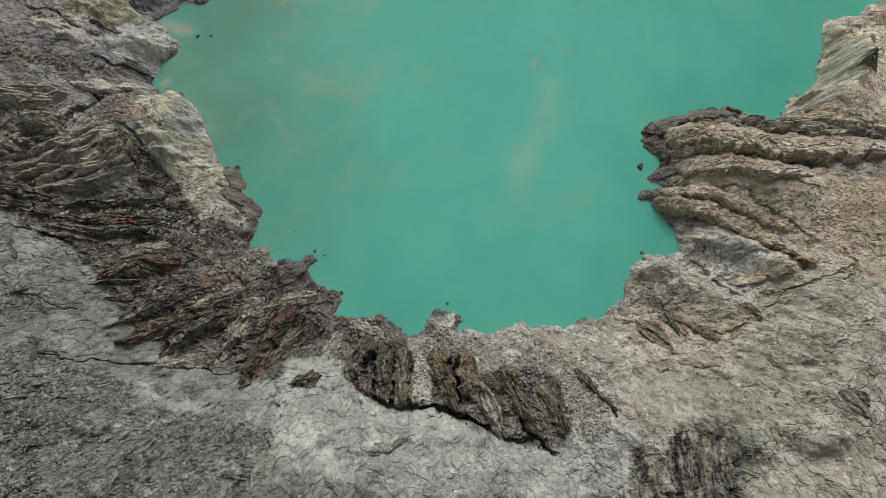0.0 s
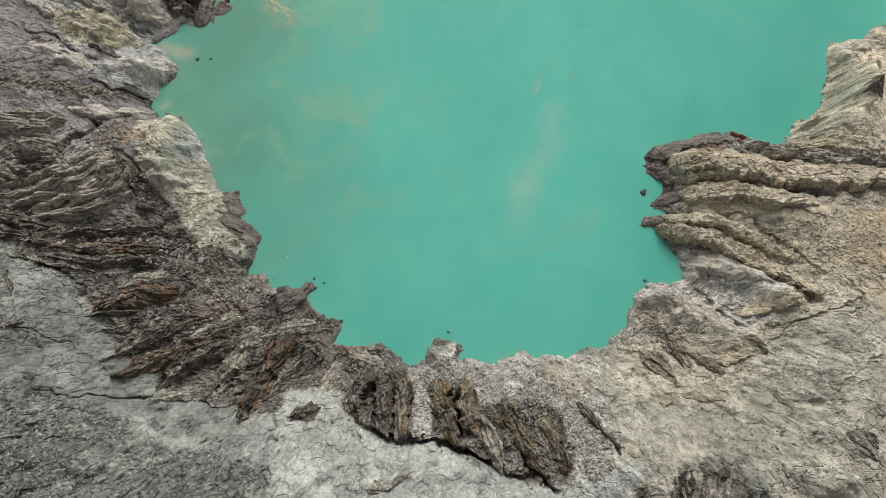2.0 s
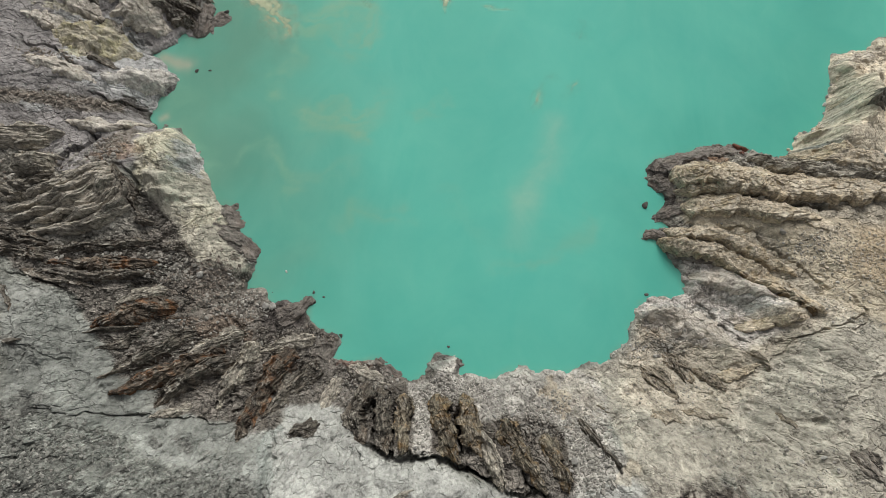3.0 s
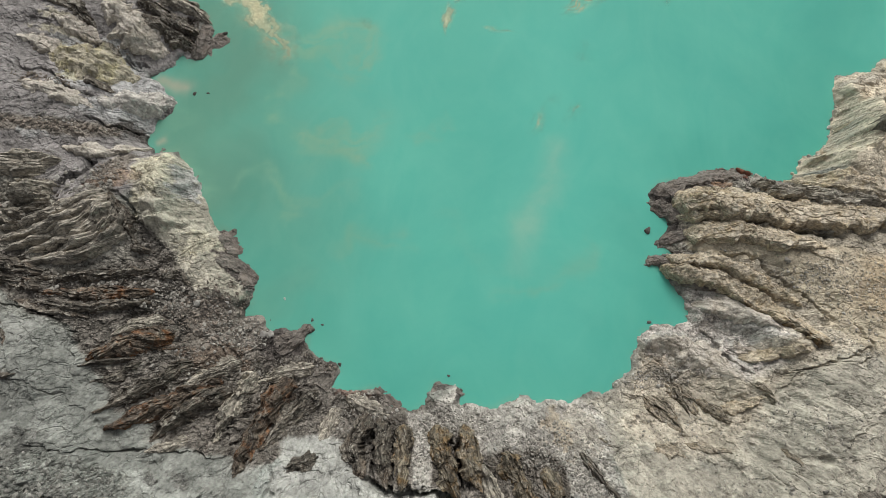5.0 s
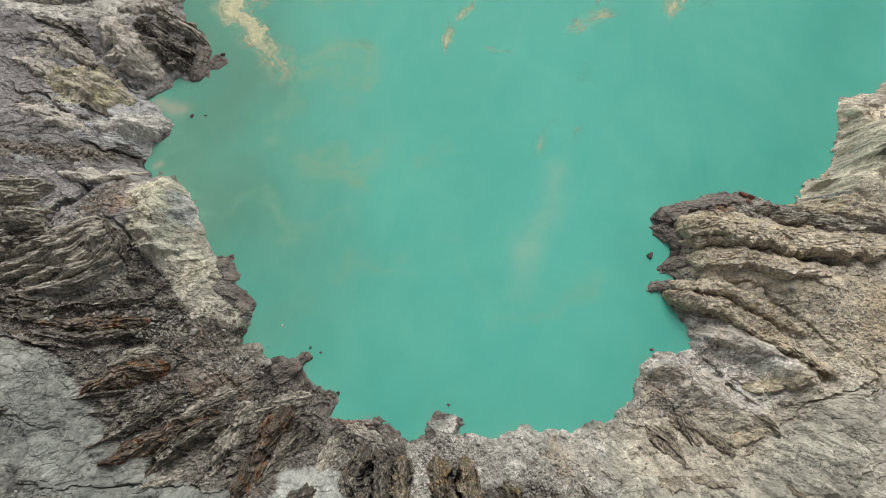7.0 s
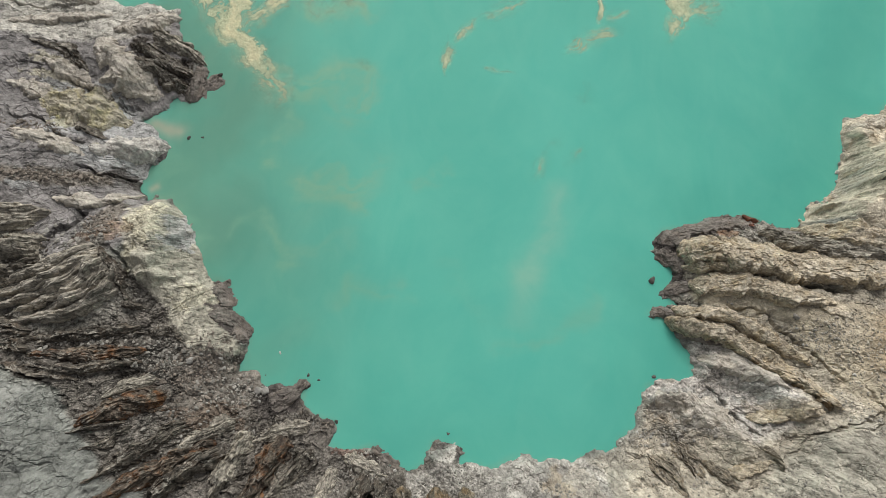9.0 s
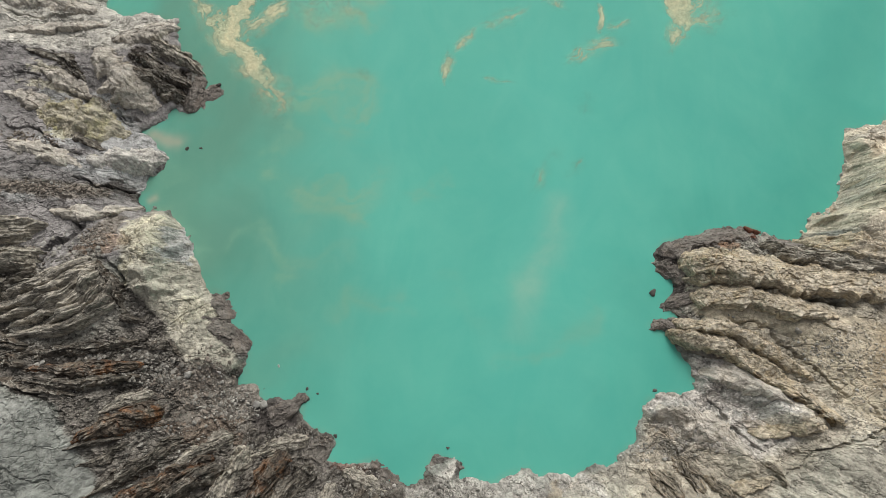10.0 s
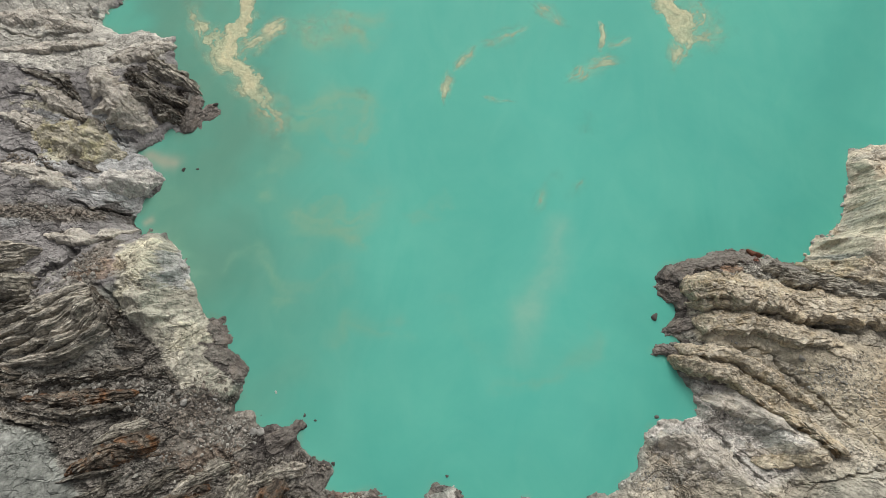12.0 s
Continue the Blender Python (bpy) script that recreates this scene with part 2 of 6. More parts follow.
# colour, then how craggy, how gullied and how stony the ground is
TONES = {
    "pale": (0.194, 0.198, 0.176, 0.55, 0.5, 0.2), "white": (0.335, 0.338, 0.313, 0.3, 0.2, 0.05), "tan": (0.362, 0.328, 0.266, 0.45, 0.25, 0.2),
    "drab": (0.325, 0.305, 0.256, 0.36, 0.2, 0.22), "ashpink": (0.429, 0.4, 0.366, 0.8, 0.4, 0.2), "sand": (0.40, 0.352, 0.268, 0.22, 0.12, 0.3),
    "ochre": (0.355, 0.292, 0.204, 0.3, 0.2, 0.35), "cream": (0.50, 0.47, 0.36, 0.45, 0.4, 0.1), "mauve": (0.235, 0.222, 0.215, 0.34, 0.4, 0.2),
    "bluegrey": (0.36, 0.36, 0.352, 0.36, 0.4, 0.1), "stone": (0.43, 0.412, 0.368, 0.4, 0.4, 0.2), "scree": (0.15, 0.137, 0.12, 1, 1.4, 1.2),
    "mudpink": (0.20, 0.18, 0.156, 0.5, 0.3, 0.8), "greyrock": (0.23, 0.218, 0.19, 0.9, 0.8, 0.5), "blond": (0.333, 0.315, 0.26, 0.45, 0.45, 0.15),
    "greyash": (0.159, 0.164, 0.148, 1, 0.6, 1.2), "shoregrit": (0.34, 0.324, 0.293, 0.6, 0.3, 0.7), "sulphur": (0.37, 0.344, 0.192, 0.7, 0.6, 0.1),
    "rusty": (0.178, 0.107, 0.063, 0.8, 0.6, 1), "wet": (0.081, 0.071, 0.065, 0.8, 0.4, 0.1), "slate": (0.09, 0.085, 0.078, 1, 0.8, 0.8),
    "charcoal": (0.095, 0.084, 0.074, 1, 1.6, 0.5), "red": (0.133, 0.052, 0.033, 0.8, 0.5, 0.1), "lee": (0.205, 0.212, 0.193, 0.28, 0.2, 0.06), "ivory": (0.50, 0.447, 0.352, 0.4, 0.1, 0.1), "ashmid": (0.285, 0.294, 0.27, 0.3, 0.25, 0.15), "teal": (0.222, 0.248, 0.229, 0.3, 0.3, 0.1),
}

# ---- the lake's outline and the landform ----
SHORE_NORTHWEST = [(-108.5, 179.7), (-108.8, 176.7), (-112.1, 175.7), (-114.3, 171.5), (-114.3, 168.3), (-110.6, 166.6), (-107.3, 164.4), (-104.9, 164.9), (-100, 166.3), (-96.1, 165.5), (-91.1, 164), (-89.2, 164)]
SHORE_WEST = [(-88.3, 159.5), (-87.2, 153.9), (-86.2, 149.5), (-81.4, 146.7), (-78.1, 145.7), (-78.4, 142), (-77.3, 136.6), (-78.4, 133.5), (-79.3, 130.3), (-81.3, 127.6), (-84.1, 128.8), (-85.4, 130.6), (-87.1, 127.1), (-92, 122.9), (-95.7, 121.4), (-91.4, 118.9), (-88.2, 115.9), (-86.1, 113.6), (-86.3, 109.1), (-88.6, 106.5), (-90.8, 106.1), (-89.9, 103.2), (-90.1, 101.3), (-92, 100), (-92.6, 98.5), (-91.1, 96.2), (-89, 94.4), (-86.9, 95.2), (-82.4, 94.5), (-78.9, 91.6), (-75.4, 87.6), (-73.1, 83.1), (-71.7, 78.7), (-70.3, 74.3), (-67.7, 70.9), (-66.4, 69.7), (-62.4, 68.7), (-61.1, 65), (-59.4, 60)]
SHORE_SOUTHWEST = [(-56.5, 55.9), (-53.5, 51), (-53.6, 47), (-55.3, 44.6), (-55.5, 42), (-52.7, 42.6), (-50.1, 41.5), (-48.7, 38.9), (-45.8, 38.6), (-40, 38.6), (-38.5, 40.3), (-36, 40.4), (-35.4, 39), (-37, 37.8), (-36.6, 32.8), (-34.2, 30.6), (-27.8, 28.7), (-27.4, 26.7), (-28.9, 25.4), (-29.1, 22.5), (-25.8, 21.9), (-20.9, 21.4), (-18.5, 22.2), (-16.1, 22.6), (-13.5, 19.1), (-11.1, 17.5), (-9.1, 16.7), (-7.8, 15.9), (-5.4, 16.3)]
SHORE_SOUTH = [(-3.3, 17.9), (-1.4, 20.7), (0.2, 24), (5.1, 22.7), (8.1, 21.1), (7.6, 18.4), (12.4, 18.1), (13.2, 16.8), (17.3, 17.3), (20.6, 19.3), (25.5, 20.9), (28.7, 19), (36.1, 18.6), (39.3, 19.1), (44.4, 21.1), (47.7, 21.4), (51.1, 23), (51.6, 25.2), (56.4, 27.7), (57, 31), (58.8, 36.1), (60.8, 39.1), (66, 40.4), (73.7, 41.3), (74.5, 43.9), (74.1, 47.4)]
SHORE_EAST = [(75.2, 46.6), (73.1, 49.4), (71.6, 51.4), (71, 52.7), (70.3, 54.6), (68.1, 57.1), (66.2, 58.2), (64.2, 59.5), (62.6, 60), (65.2, 61.2), (69.5, 62.1), (72.1, 63.3), (68.9, 64.6), (67.3, 66), (71, 68.9), (72.4, 71), (71.5, 73.2), (69.2, 75.8), (66, 78.5), (67.7, 82.9), (70.2, 86.1), (74.7, 86.7), (80, 87.6), (83.8, 89.5), (90.8, 89.6), (96.3, 91), (99.7, 89.7), (101.6, 88.3), (104.7, 87.9), (109.5, 85.2), (112.3, 86.2)]
SHORE_NORTHEAST = [(113.6, 89), (115, 91.7), (117.3, 94.6), (122.8, 95.6), (125.1, 98.4), (127.7, 102.3), (128.4, 106.2), (130.1, 110.1), (132.3, 114.1), (131.8, 117.1), (133.5, 123.2), (135.7, 124.9), (145.5, 127.1), (148.5, 129.7)]
SHORE_FAR = [(190, 150), (260, 230), (290, 330), (240, 440), (100, 500), (-80, 500), (-200, 430), (-230, 330), (-190, 250), (-140, 215), (-112, 195)]
SWELLS = [(-120, 18, 30, 6.3), (-120, 56, 30, -2), (-120, 94, 30, 7.1), (-120, 132, 30, -1.8), (-80, -20, 30, 19.3), (-80, 18, 30, 6.2), (-80, 56, 30, 1), (-40, -20, 30, 10.8), (-40, 18, 30, -6.5), (0, -20, 30, 0.6), (40, -20, 30, 9), (80, -20, 30, 21.4), (80, 18, 30, -7.4), (80, 56, 30, 1.6), (120, 18, 30, 8.9), (120, 56, 30, 5.9), (122, 92, 15, 14), (-68, 7, 15, -9.8), (51, -1, 15, 7.6), (-9, -12, 15, 7.9), (91, 2, 15, 8.9), (-92, 74, 15, 6.3), (96, 27, 15, 3.8), (99, 16, 15, 8.6)]

# ---- noise and landform arithmetic ----
def lattice(ix, iy, seed):
    h = (ix.astype(np.int64) * 374761393 + iy.astype(np.int64) * 668265263 + seed * 1274126177) & 0xFFFFFFFF
    h = ((h ^ (h >> 13)) * 1274126177) & 0xFFFFFFFF
    h = h ^ (h >> 16)
    return (h & 0xFFFF).astype(np.float32) / 32767.5 - 1.0


def smooth_noise(x, y, seed=0):
    """Value noise, about -1 to 1."""
    x, y = np.asarray(x, np.float32), np.asarray(y, np.float32)
    fx, fy = np.floor(x), np.floor(y)
    ux, uy = x - fx, y - fy
    ix, iy = fx.astype(np.int64), fy.astype(np.int64)
    ux, uy = ux * ux * ux * (ux * (ux * 6 - 15) + 10), uy * uy * uy * (uy * (uy * 6 - 15) + 10)
    a, b = lattice(ix, iy, seed), lattice(ix + 1, iy, seed)
    c, d = lattice(ix, iy + 1, seed), lattice(ix + 1, iy + 1, seed)
    return (a + (b - a) * ux) * (1 - uy) + (c + (d - c) * ux) * uy


def fbm(x, y, octaves=4, seed=0, gain=0.5):
    total, amp = 0.0, 1.0
    for k in range(octaves):
        total = total + amp * smooth_noise(x * 2 ** k + 17.3 * k, y * 2 ** k - 9.1 * k, seed + k)
        amp *= gain
    return total


def ridged(x, y, octaves=4, seed=0, gain=0.5):
    """Sharp crests at 1, hollows towards 0."""
    total, amp, norm = 0.0, 1.0, 0.0
    for k in range(octaves):
        n = 1 - np.abs(smooth_noise(x * 2 ** k + 5.7 * k, y * 2 ** k + 3.3 * k, seed + k)) * 1.6
        total, norm, amp = total + amp * n, norm + amp, amp * gain
    return total / norm


def step(a, b, x):
    t = np.clip((x - a) / (b - a), 0, 1)
    return t * t * (3 - 2 * t)


def to_line(points, x, y):
    """Distance to a polyline, the share of its length at the nearest place, and the side (left positive)."""
    pts = np.array(points, np.float32)
    seg = np.hypot(*(pts[1:] - pts[:-1]).T)
    start = np.concatenate([[0], np.cumsum(seg)])
    best, along, side = np.full(np.shape(x), 1e9, np.float32), np.zeros(np.shape(x), np.float32), np.zeros(np.shape(x), np.float32)
    for (ax, ay), (bx, by), length, s0 in zip(pts[:-1], pts[1:], seg, start):
        ux, uy = (bx - ax) / length, (by - ay) / length
        rx, ry = x - ax, y - ay
        t = np.clip(rx * ux + ry * uy, 0, length)
        d = (rx - t * ux) ** 2 + (ry - t * uy) ** 2
        near = d < best
        best = np.where(near, d, best)
        along = np.where(near, s0 + t, along)
        side = np.where(near, ux * ry - uy * rx, side)
    return np.sqrt(best), along / start[-1], np.sign(side)


def inside(points, x, y):
    pts = np.array(points, np.float32)
    hit = np.zeros(np.shape(x), bool)
    for (ax, ay), (bx, by) in zip(pts, np.roll(pts, -1, axis=0)):
        if ay != by:
            hit ^= ((ay > y) != (by > y)) & (x < (bx - ax) * (y - ay) / (by - ay) + ax)
    return hit


def swells(x, y):
    """Broad swells and hollows of the crater wall."""
    z = np.zeros(np.shape(x), np.float32)
    for cx, cy, r, h in SWELLS:
        z = z + h * np.exp(-((x - cx) ** 2 + (y - cy) ** 2) / (r * r))
    return z


# the shore distance is kept on a one-metre raster and looked up from there
RX, RY, RN, RM = -190.0, -90.0, 400, 330


def raster(values, x, y):
    u, v = np.clip(x - RX, 0, RN - 1.001), np.clip(y - RY, 0, RM - 1.001)
    i, j = u.astype(int), v.astype(int)
    u, v = (u - i).astype(np.float32), (v - j).astype(np.float32)
    return ((values[j, i] * (1 - u) + values[j, i + 1] * u) * (1 - v) + (values[j + 1, i] * (1 - u) + values[j + 1, i + 1] * u) * v)


def blurred(a, reach):
    k = np.exp(-np.arange(-3 * reach, 3 * reach + 1) ** 2 / (2.0 * reach * reach))
    k /= k.sum()
    pad = np.pad(a, 3 * reach, mode="edge")
    pad = sum(w * pad[i:i + a.shape[0], :] for i, w in enumerate(k))
    return sum(w * pad[:, i:i + a.shape[1]] for i, w in enumerate(k)).astype(np.float32)


LAKE = SHORE_NORTHWEST + SHORE_WEST + SHORE_SOUTHWEST + SHORE_SOUTH + SHORE_EAST + SHORE_NORTHEAST + SHORE_FAR
gx, gy = np.meshgrid(RX + np.arange(RN, dtype=np.float32), RY + np.arange(RM, dtype=np.float32))
shore_gap, shore_run, _ = to_line(LAKE + LAKE[:1], gx, gy)
shore_gap = np.where(inside(LAKE, gx, gy), -shore_gap, shore_gap)
SHORE_LENGTH = float(np.sum(np.hypot(*(np.array(LAKE) - np.roll(np.array(LAKE), -1, axis=0)).T)))
soft_gap = blurred(shore_gap, 3)


def shore_distance(x, y):
    """Metres from the waterline, positive on land."""
    x, y = np.asarray(x, np.float32), np.asarray(y, np.float32)
    past = np.hypot(np.maximum(np.abs(x - 10) - 195, 0), np.maximum(np.abs(y - 75) - 160, 0))
    return raster(shore_gap, x, y), raster(soft_gap, x, y) + past


def wall_height(x, y):
    """The smooth crater wall above the lake."""
    gap, soft = shore_distance(x, y)
    rise = 170 * (1 - np.exp(-np.maximum(soft, 0) * 0.38 / 170))
    bank = 0.8 * (1 - np.exp(-np.maximum(gap, 0) / 0.8))
    near = np.exp(-((np.maximum(np.abs(x) - 130, 0) / 60) ** 2) - (np.maximum(np.abs(y - 70) - 100, 0) / 50) ** 2)
    up = rise + bank + swells(x, y) * step(0, 7, soft) * near
    return np.where(gap > 0, np.maximum(up, 0.15 + 0.04 * gap), np.maximum(gap * 0.6, -6))


def blocks(x, y, seed=0):
    """Broken rock: each block's own number (-1 to 1), how far inside the block (0 at its joints), and the way from its middle."""
    x, y = np.asarray(x, np.float32), np.asarray(y, np.float32)
    ix, iy = np.floor(x).astype(np.int64), np.floor(y).astype(np.int64)
    f1, f2 = np.full(x.shape, 9.0, np.float32), np.full(x.shape, 9.0, np.float32)
    own, ox, oy = np.zeros_like(x), np.zeros_like(x), np.zeros_like(x)
    for i in (-1, 0, 1):
        for j in (-1, 0, 1):
            cx, cy = ix + i, iy + j
            dx = x - (cx + 0.5 + 0.45 * lattice(cx, cy, seed))
            dy = y - (cy + 0.5 + 0.45 * lattice(cx, cy, seed + 1))
            d = dx * dx + dy * dy
            near = d < f1
            f2 = np.where(near, f1, np.minimum(f2, d))
            f1 = np.where(near, d, f1)
            own = np.where(near, lattice(cx, cy, seed + 2), own)
            ox, oy = np.where(near, dx, ox), np.where(near, dy, oy)
    return own, np.sqrt(f2) - np.sqrt(f1), ox, oy


def broken(x, y, seed=0, joint=0.12):
    """Relief of broken rock, about -1 to 1: tilted blocks with open joints."""
    own, gap, ox, oy = blocks(x, y, seed)
    tilt = ox * np.sin(own * 23.0) + oy * np.cos(own * 37.0)
    return 0.55 * own + 0.7 * tilt - 0.8 * (1 - step(0.0, joint, gap))


KNOLLS, TRENCHES, REGIONS, SPOTS, LAKE_MARKS = [], [], [], [], []


def knoll(points, width, height):
    KNOLLS.append((points, width, height))


def trench(points, width, depth):
    TRENCHES.append((points, width, depth))


def region(tone, points, soft):
    REGIONS.append((tone, points, soft))


def spot(tone, centre, rx, ry, angle, strength):
    SPOTS.append((tone, centre, rx, ry, angle, strength))


def lake_mark(kind, points, reach, strength):
    LAKE_MARKS.append((kind, points, reach, strength))


knoll([(-80.5, 88.0), (-80.4, 78.7), (-78.4, 69.0)], 12.0, 6.0)
knoll([(-71.0, 63.6), (-67.0, 56.5), (-59.1, 48.3)], 13.0, 3.0)
knoll([(116.4, 91.8), (124.7, 95.1), (126.9, 91.8)], 3.1, 3.0)
knoll([(128.4, 97.7), (132.0, 102.5), (136.9, 108.9)], 6.2, 5.0)
knoll([(-83.6, 71.8), (-75.7, 72.6), (-69.9, 73.1)], 2.7, 1.5)
knoll([(-80.7, 66.7), (-73.7, 68.6), (-69.0, 69.9)], 2.2, 1.2)
knoll([(134.1, 116.2), (135.2, 109.2), (130.0, 97.1)], 13.6, 5.0)
knoll([(27.7, 16.4), (22.3, 10.2), (17.4, 5.7)], 10.5, 2.0)
knoll([(65.1, 36.3), (75.3, 31.1), (80.8, 24.1)], 10.4, 3.0)
knoll([(75.8, 44.8), (86.2, 43.6), (92.5, 35.9)], 8.4, 3.5)
knoll([(2.4, 17.8), (4.0, 14.6), (5.5, 11.5)], 9.6, 2.0)
knoll([(67.3, -9.8), (77.2, -6.2), (82.6, -7.9)], 8.0, 3.5)
knoll([(-99.0, 33.2), (-98.4, 25.8), (-93.4, 21.8)], 8.8, 2.0)
knoll([(-78.8, -8.8), (-79.4, -3.9), (-72.8, -7.1)], 6.3, 2.0)
trench([(-16.7, 9.9), (-15.8, 4.0), (-14.4, -0.7)], 0.9, 3.0)
trench([(-11.5, 9.9), (-10.8, 2.7), (-10.0, -1.9)], 0.9, 3.0)
trench([(5.2, 8.6), (6.3, 2.8), (7.9, -3.2)], 1.0, 3.5)
trench([(13.0, 4.3), (14.1, -1.2), (15.5, -6.4)], 0.9, 3.0)
trench([(20.1, -5.0), (23.2, -8.0), (25.4, -10.9)], 0.9, 3.0)
trench([(-138.9, 158.7), (-130.3, 158.6), (-123.2, 160.2), (-117.5, 162.7)], 1.1, 1.8)
trench([(-116.2, 130.3), (-108.7, 128.5), (-101.0, 125.6), (-94.1, 123.2)], 1.2, 2.2)
trench([(-130.7, 145.6), (-120.7, 143.5), (-113.1, 139.5)], 0.9, 1.4)
trench([(-118.0, 174.8), (-116.6, 169.8), (-112.7, 169.0)], 0.7, 1.2)
trench([(-131.4, 136.1), (-124.1, 135.4), (-123.2, 127.7)], 0.9, 1.2)
trench([(-18.5, 0.6), (-10.2, -3.0), (1.0, -2.9), (5.3, -4.1), (10.9, -6.7), (17.0, -10.4)], 2.2, 6.0)
trench([(18.3, -10.6), (25.4, -11.2), (30.2, -12.5)], 1.7, 4.0)
trench([(-89.5, 8.7), (-84.2, 7.6), (-76.1, 7.0), (-66.8, 6.2), (-52.2, 5.8)], 0.5, 2.0)
trench([(-110.9, 43.0), (-99.8, 40.2), (-92.4, 36.3), (-87.6, 28.1)], 1.0, 1.6)
trench([(-100.1, 23.0), (-95.2, 22.1), (-88.9, 20.0), (-84.2, 18.2)], 0.4, 0.9)
trench([(87.3, 70.5), (96.3, 68.0), (104.0, 64.8), (112.9, 63.9)], 1.5, 5.0)
trench([(83.5, 60.9), (89.6, 59.0), (95.1, 53.4), (99.7, 46.5), (104.2, 39.3)], 0.9, 1.8)
trench([(84.8, 19.9), (92.3, 25.4), (98.3, 28.4), (104.2, 28.3)], 0.7, 0.9)
trench([(77.3, 40.1), (79.5, 34.1), (83.5, 26.5)], 0.8, 1.6)
trench([(66.8, 73.8), (79.4, 71.5), (88.7, 70.4)], 0.8, 2.0)
trench([(-127.8, 117.4), (-119.0, 115.2), (-111.6, 109.2), (-104.7, 107.9)], 1.1, 2.0)
trench([(-114.8, 130.3), (-105.5, 126.8), (-96.0, 121.8)], 1.2, 2.0)
trench([(-105.8, 100.9), (-99.3, 99.7), (-92.6, 99.4)], 1.1, 2.5)
trench([(-108.3, 94.7), (-99.7, 84.5), (-107.6, 73.6), (-114.2, 65.6)], 2.1, 2.5)
trench([(-92.2, 75.5), (-86.1, 71.5), (-83.1, 61.0)], 1.1, 1.6)
trench([(108.1, 33.4), (100.3, 28.2), (89.5, 25.6)], 0.6, 1.5)
trench([(107.7, 37.7), (108.0, 31.3), (103.6, 28.4)], 0.7, 1.2)
trench([(-40.7, 2.5), (-40.2, -5.0), (-38.4, -12.9)], 2.1, 1.6)
trench([(91.7, 9.1), (100.8, 15.5), (105.3, 16.8)], 1.0, 0.6)

region("greyrock", [(65.0, 80.0), (80.0, 88.0), (100.0, 91.0), (114.0, 86.5), (132.0, 74.0), (90.0, 60.0), (65.0, 61.0)], 2)
region("drab", [(36.4, 18.3), (48.2, 21.6), (68.4, 31.5), (65.9, 1.1), (57.7, -24.6), (36.6, -26.7), (45.5, -3.9), (44.5, 6.1)], 3)
region("tan", [(49.7, 8.9), (56.8, 28.2), (61.5, 41.8), (75.1, 45.3), (78.1, 58.2), (87.9, 60.4), (130.7, 72.9), (156.3, 82.9), (177.8, 70.7), (140.3, -12.1), (92.5, -13.1), (88.9, 17.3), (76.9, 6.4)], 4)
region("drab", [(76.3, 9.1), (86.0, 20.6), (96.2, 28.1), (107.1, 30.6), (120.9, 36.8), (114.5, -14.2), (91.6, -33.0), (55.8, -35.1), (71.9, -8.8), (58.8, 1.1)], 5)
region("ashpink", [(74.5, 52.0), (87.4, 50.5), (94.1, 39.4), (92.1, 29.5), (82.5, 24.1), (60.2, 31.4), (59.6, 40.1), (74.2, 42.8)], 3)
region("sand", [(89.7, 60.5), (102.9, 62.3), (118.4, 59.7), (134.8, 53.6), (116.5, 15.3), (107.2, 31.5), (103.2, 36.6), (98.9, 48.0)], 3)
region("sand", [(75.0, 65.5), (84.0, 66.5), (100.0, 62.0), (90.0, 58.5), (76.0, 62.5)], 1.5)
region("tan", [(74.0, 73.5), (88.0, 72.5), (108.0, 66.0), (106.0, 62.0), (90.0, 68.0), (75.0, 70.5)], 1.5)
region("ochre", [(114.0, 56.6), (123.9, 59.7), (131.0, 47.7), (117.0, 34.2), (109.7, 40.7)], 6)
region("ivory", [(110.2, 87.1), (117.1, 96.5), (126.5, 100.3), (132.3, 124.3), (149.2, 130.9), (171.9, 133.6), (149.9, 82.0), (123.9, 82.0), (117.3, 87.5)], 3)
region("mauve", [(-151.9, 173.2), (-107.0, 183.6), (-86.3, 162.9), (-78.1, 130.3), (-94.3, 120.2), (-84.6, 112.0), (-91.3, 98.4), (-86.8, 91.7), (-87.7, 74.4), (-96.9, 68.8), (-125.8, 61.9), (-152.0, 111.8)], 4)
region("bluegrey", [(-110.1, 103.5), (-94.3, 120.2), (-85.0, 114.9), (-84.6, 106.1), (-91.4, 99.3), (-99.1, 98.8)], 3)
region("bluegrey", [(-121.6, 128.7), (-102.9, 132.5), (-94.6, 122.2), (-98.8, 111.5), (-114.7, 110.6)], 3)
region("stone", [(-140.7, 159.3), (-113.0, 177.3), (-88.6, 165.1), (-90.1, 154.7), (-105.3, 147.8), (-127.8, 145.7), (-136.8, 145.9)], 3)
region("scree", [(-112.7, 47.1), (-100.1, 68.1), (-73.9, 68.1), (-70.8, 51.6), (-56.5, 48.5), (-47.9, 40.4), (-27.3, 30.6), (-28.4, 22.4), (-0.8, 19.4), (13.8, 18.1), (38.2, 19.1), (36.1, 5.9), (43.8, -4.0), (38.8, -10.1), (30.2, -12.8), (16.9, -10.7), (5.3, -3.9), (-10.2, -3.2), (-17.6, -0.3), (-24.6, 6.1), (-34.4, 9.7), (-40.7, 2.5), (-48.9, 0.6), (-51.3, 5.2), (-69.7, 7.8), (-70.1, 15.6), (-77.9, 14.4), (-81.4, 22.7), (-87.5, 28.5), (-92.5, 36.8), (-102.3, 40.3)], 1)
region("mudpink", [(-127.8, 97.4), (-113.7, 98.5), (-102.1, 99.2), (-95.8, 99.9), (-95.9, 96.2), (-104.9, 93.8), (-116.3, 92.6), (-126.6, 92.3)], 1.5)
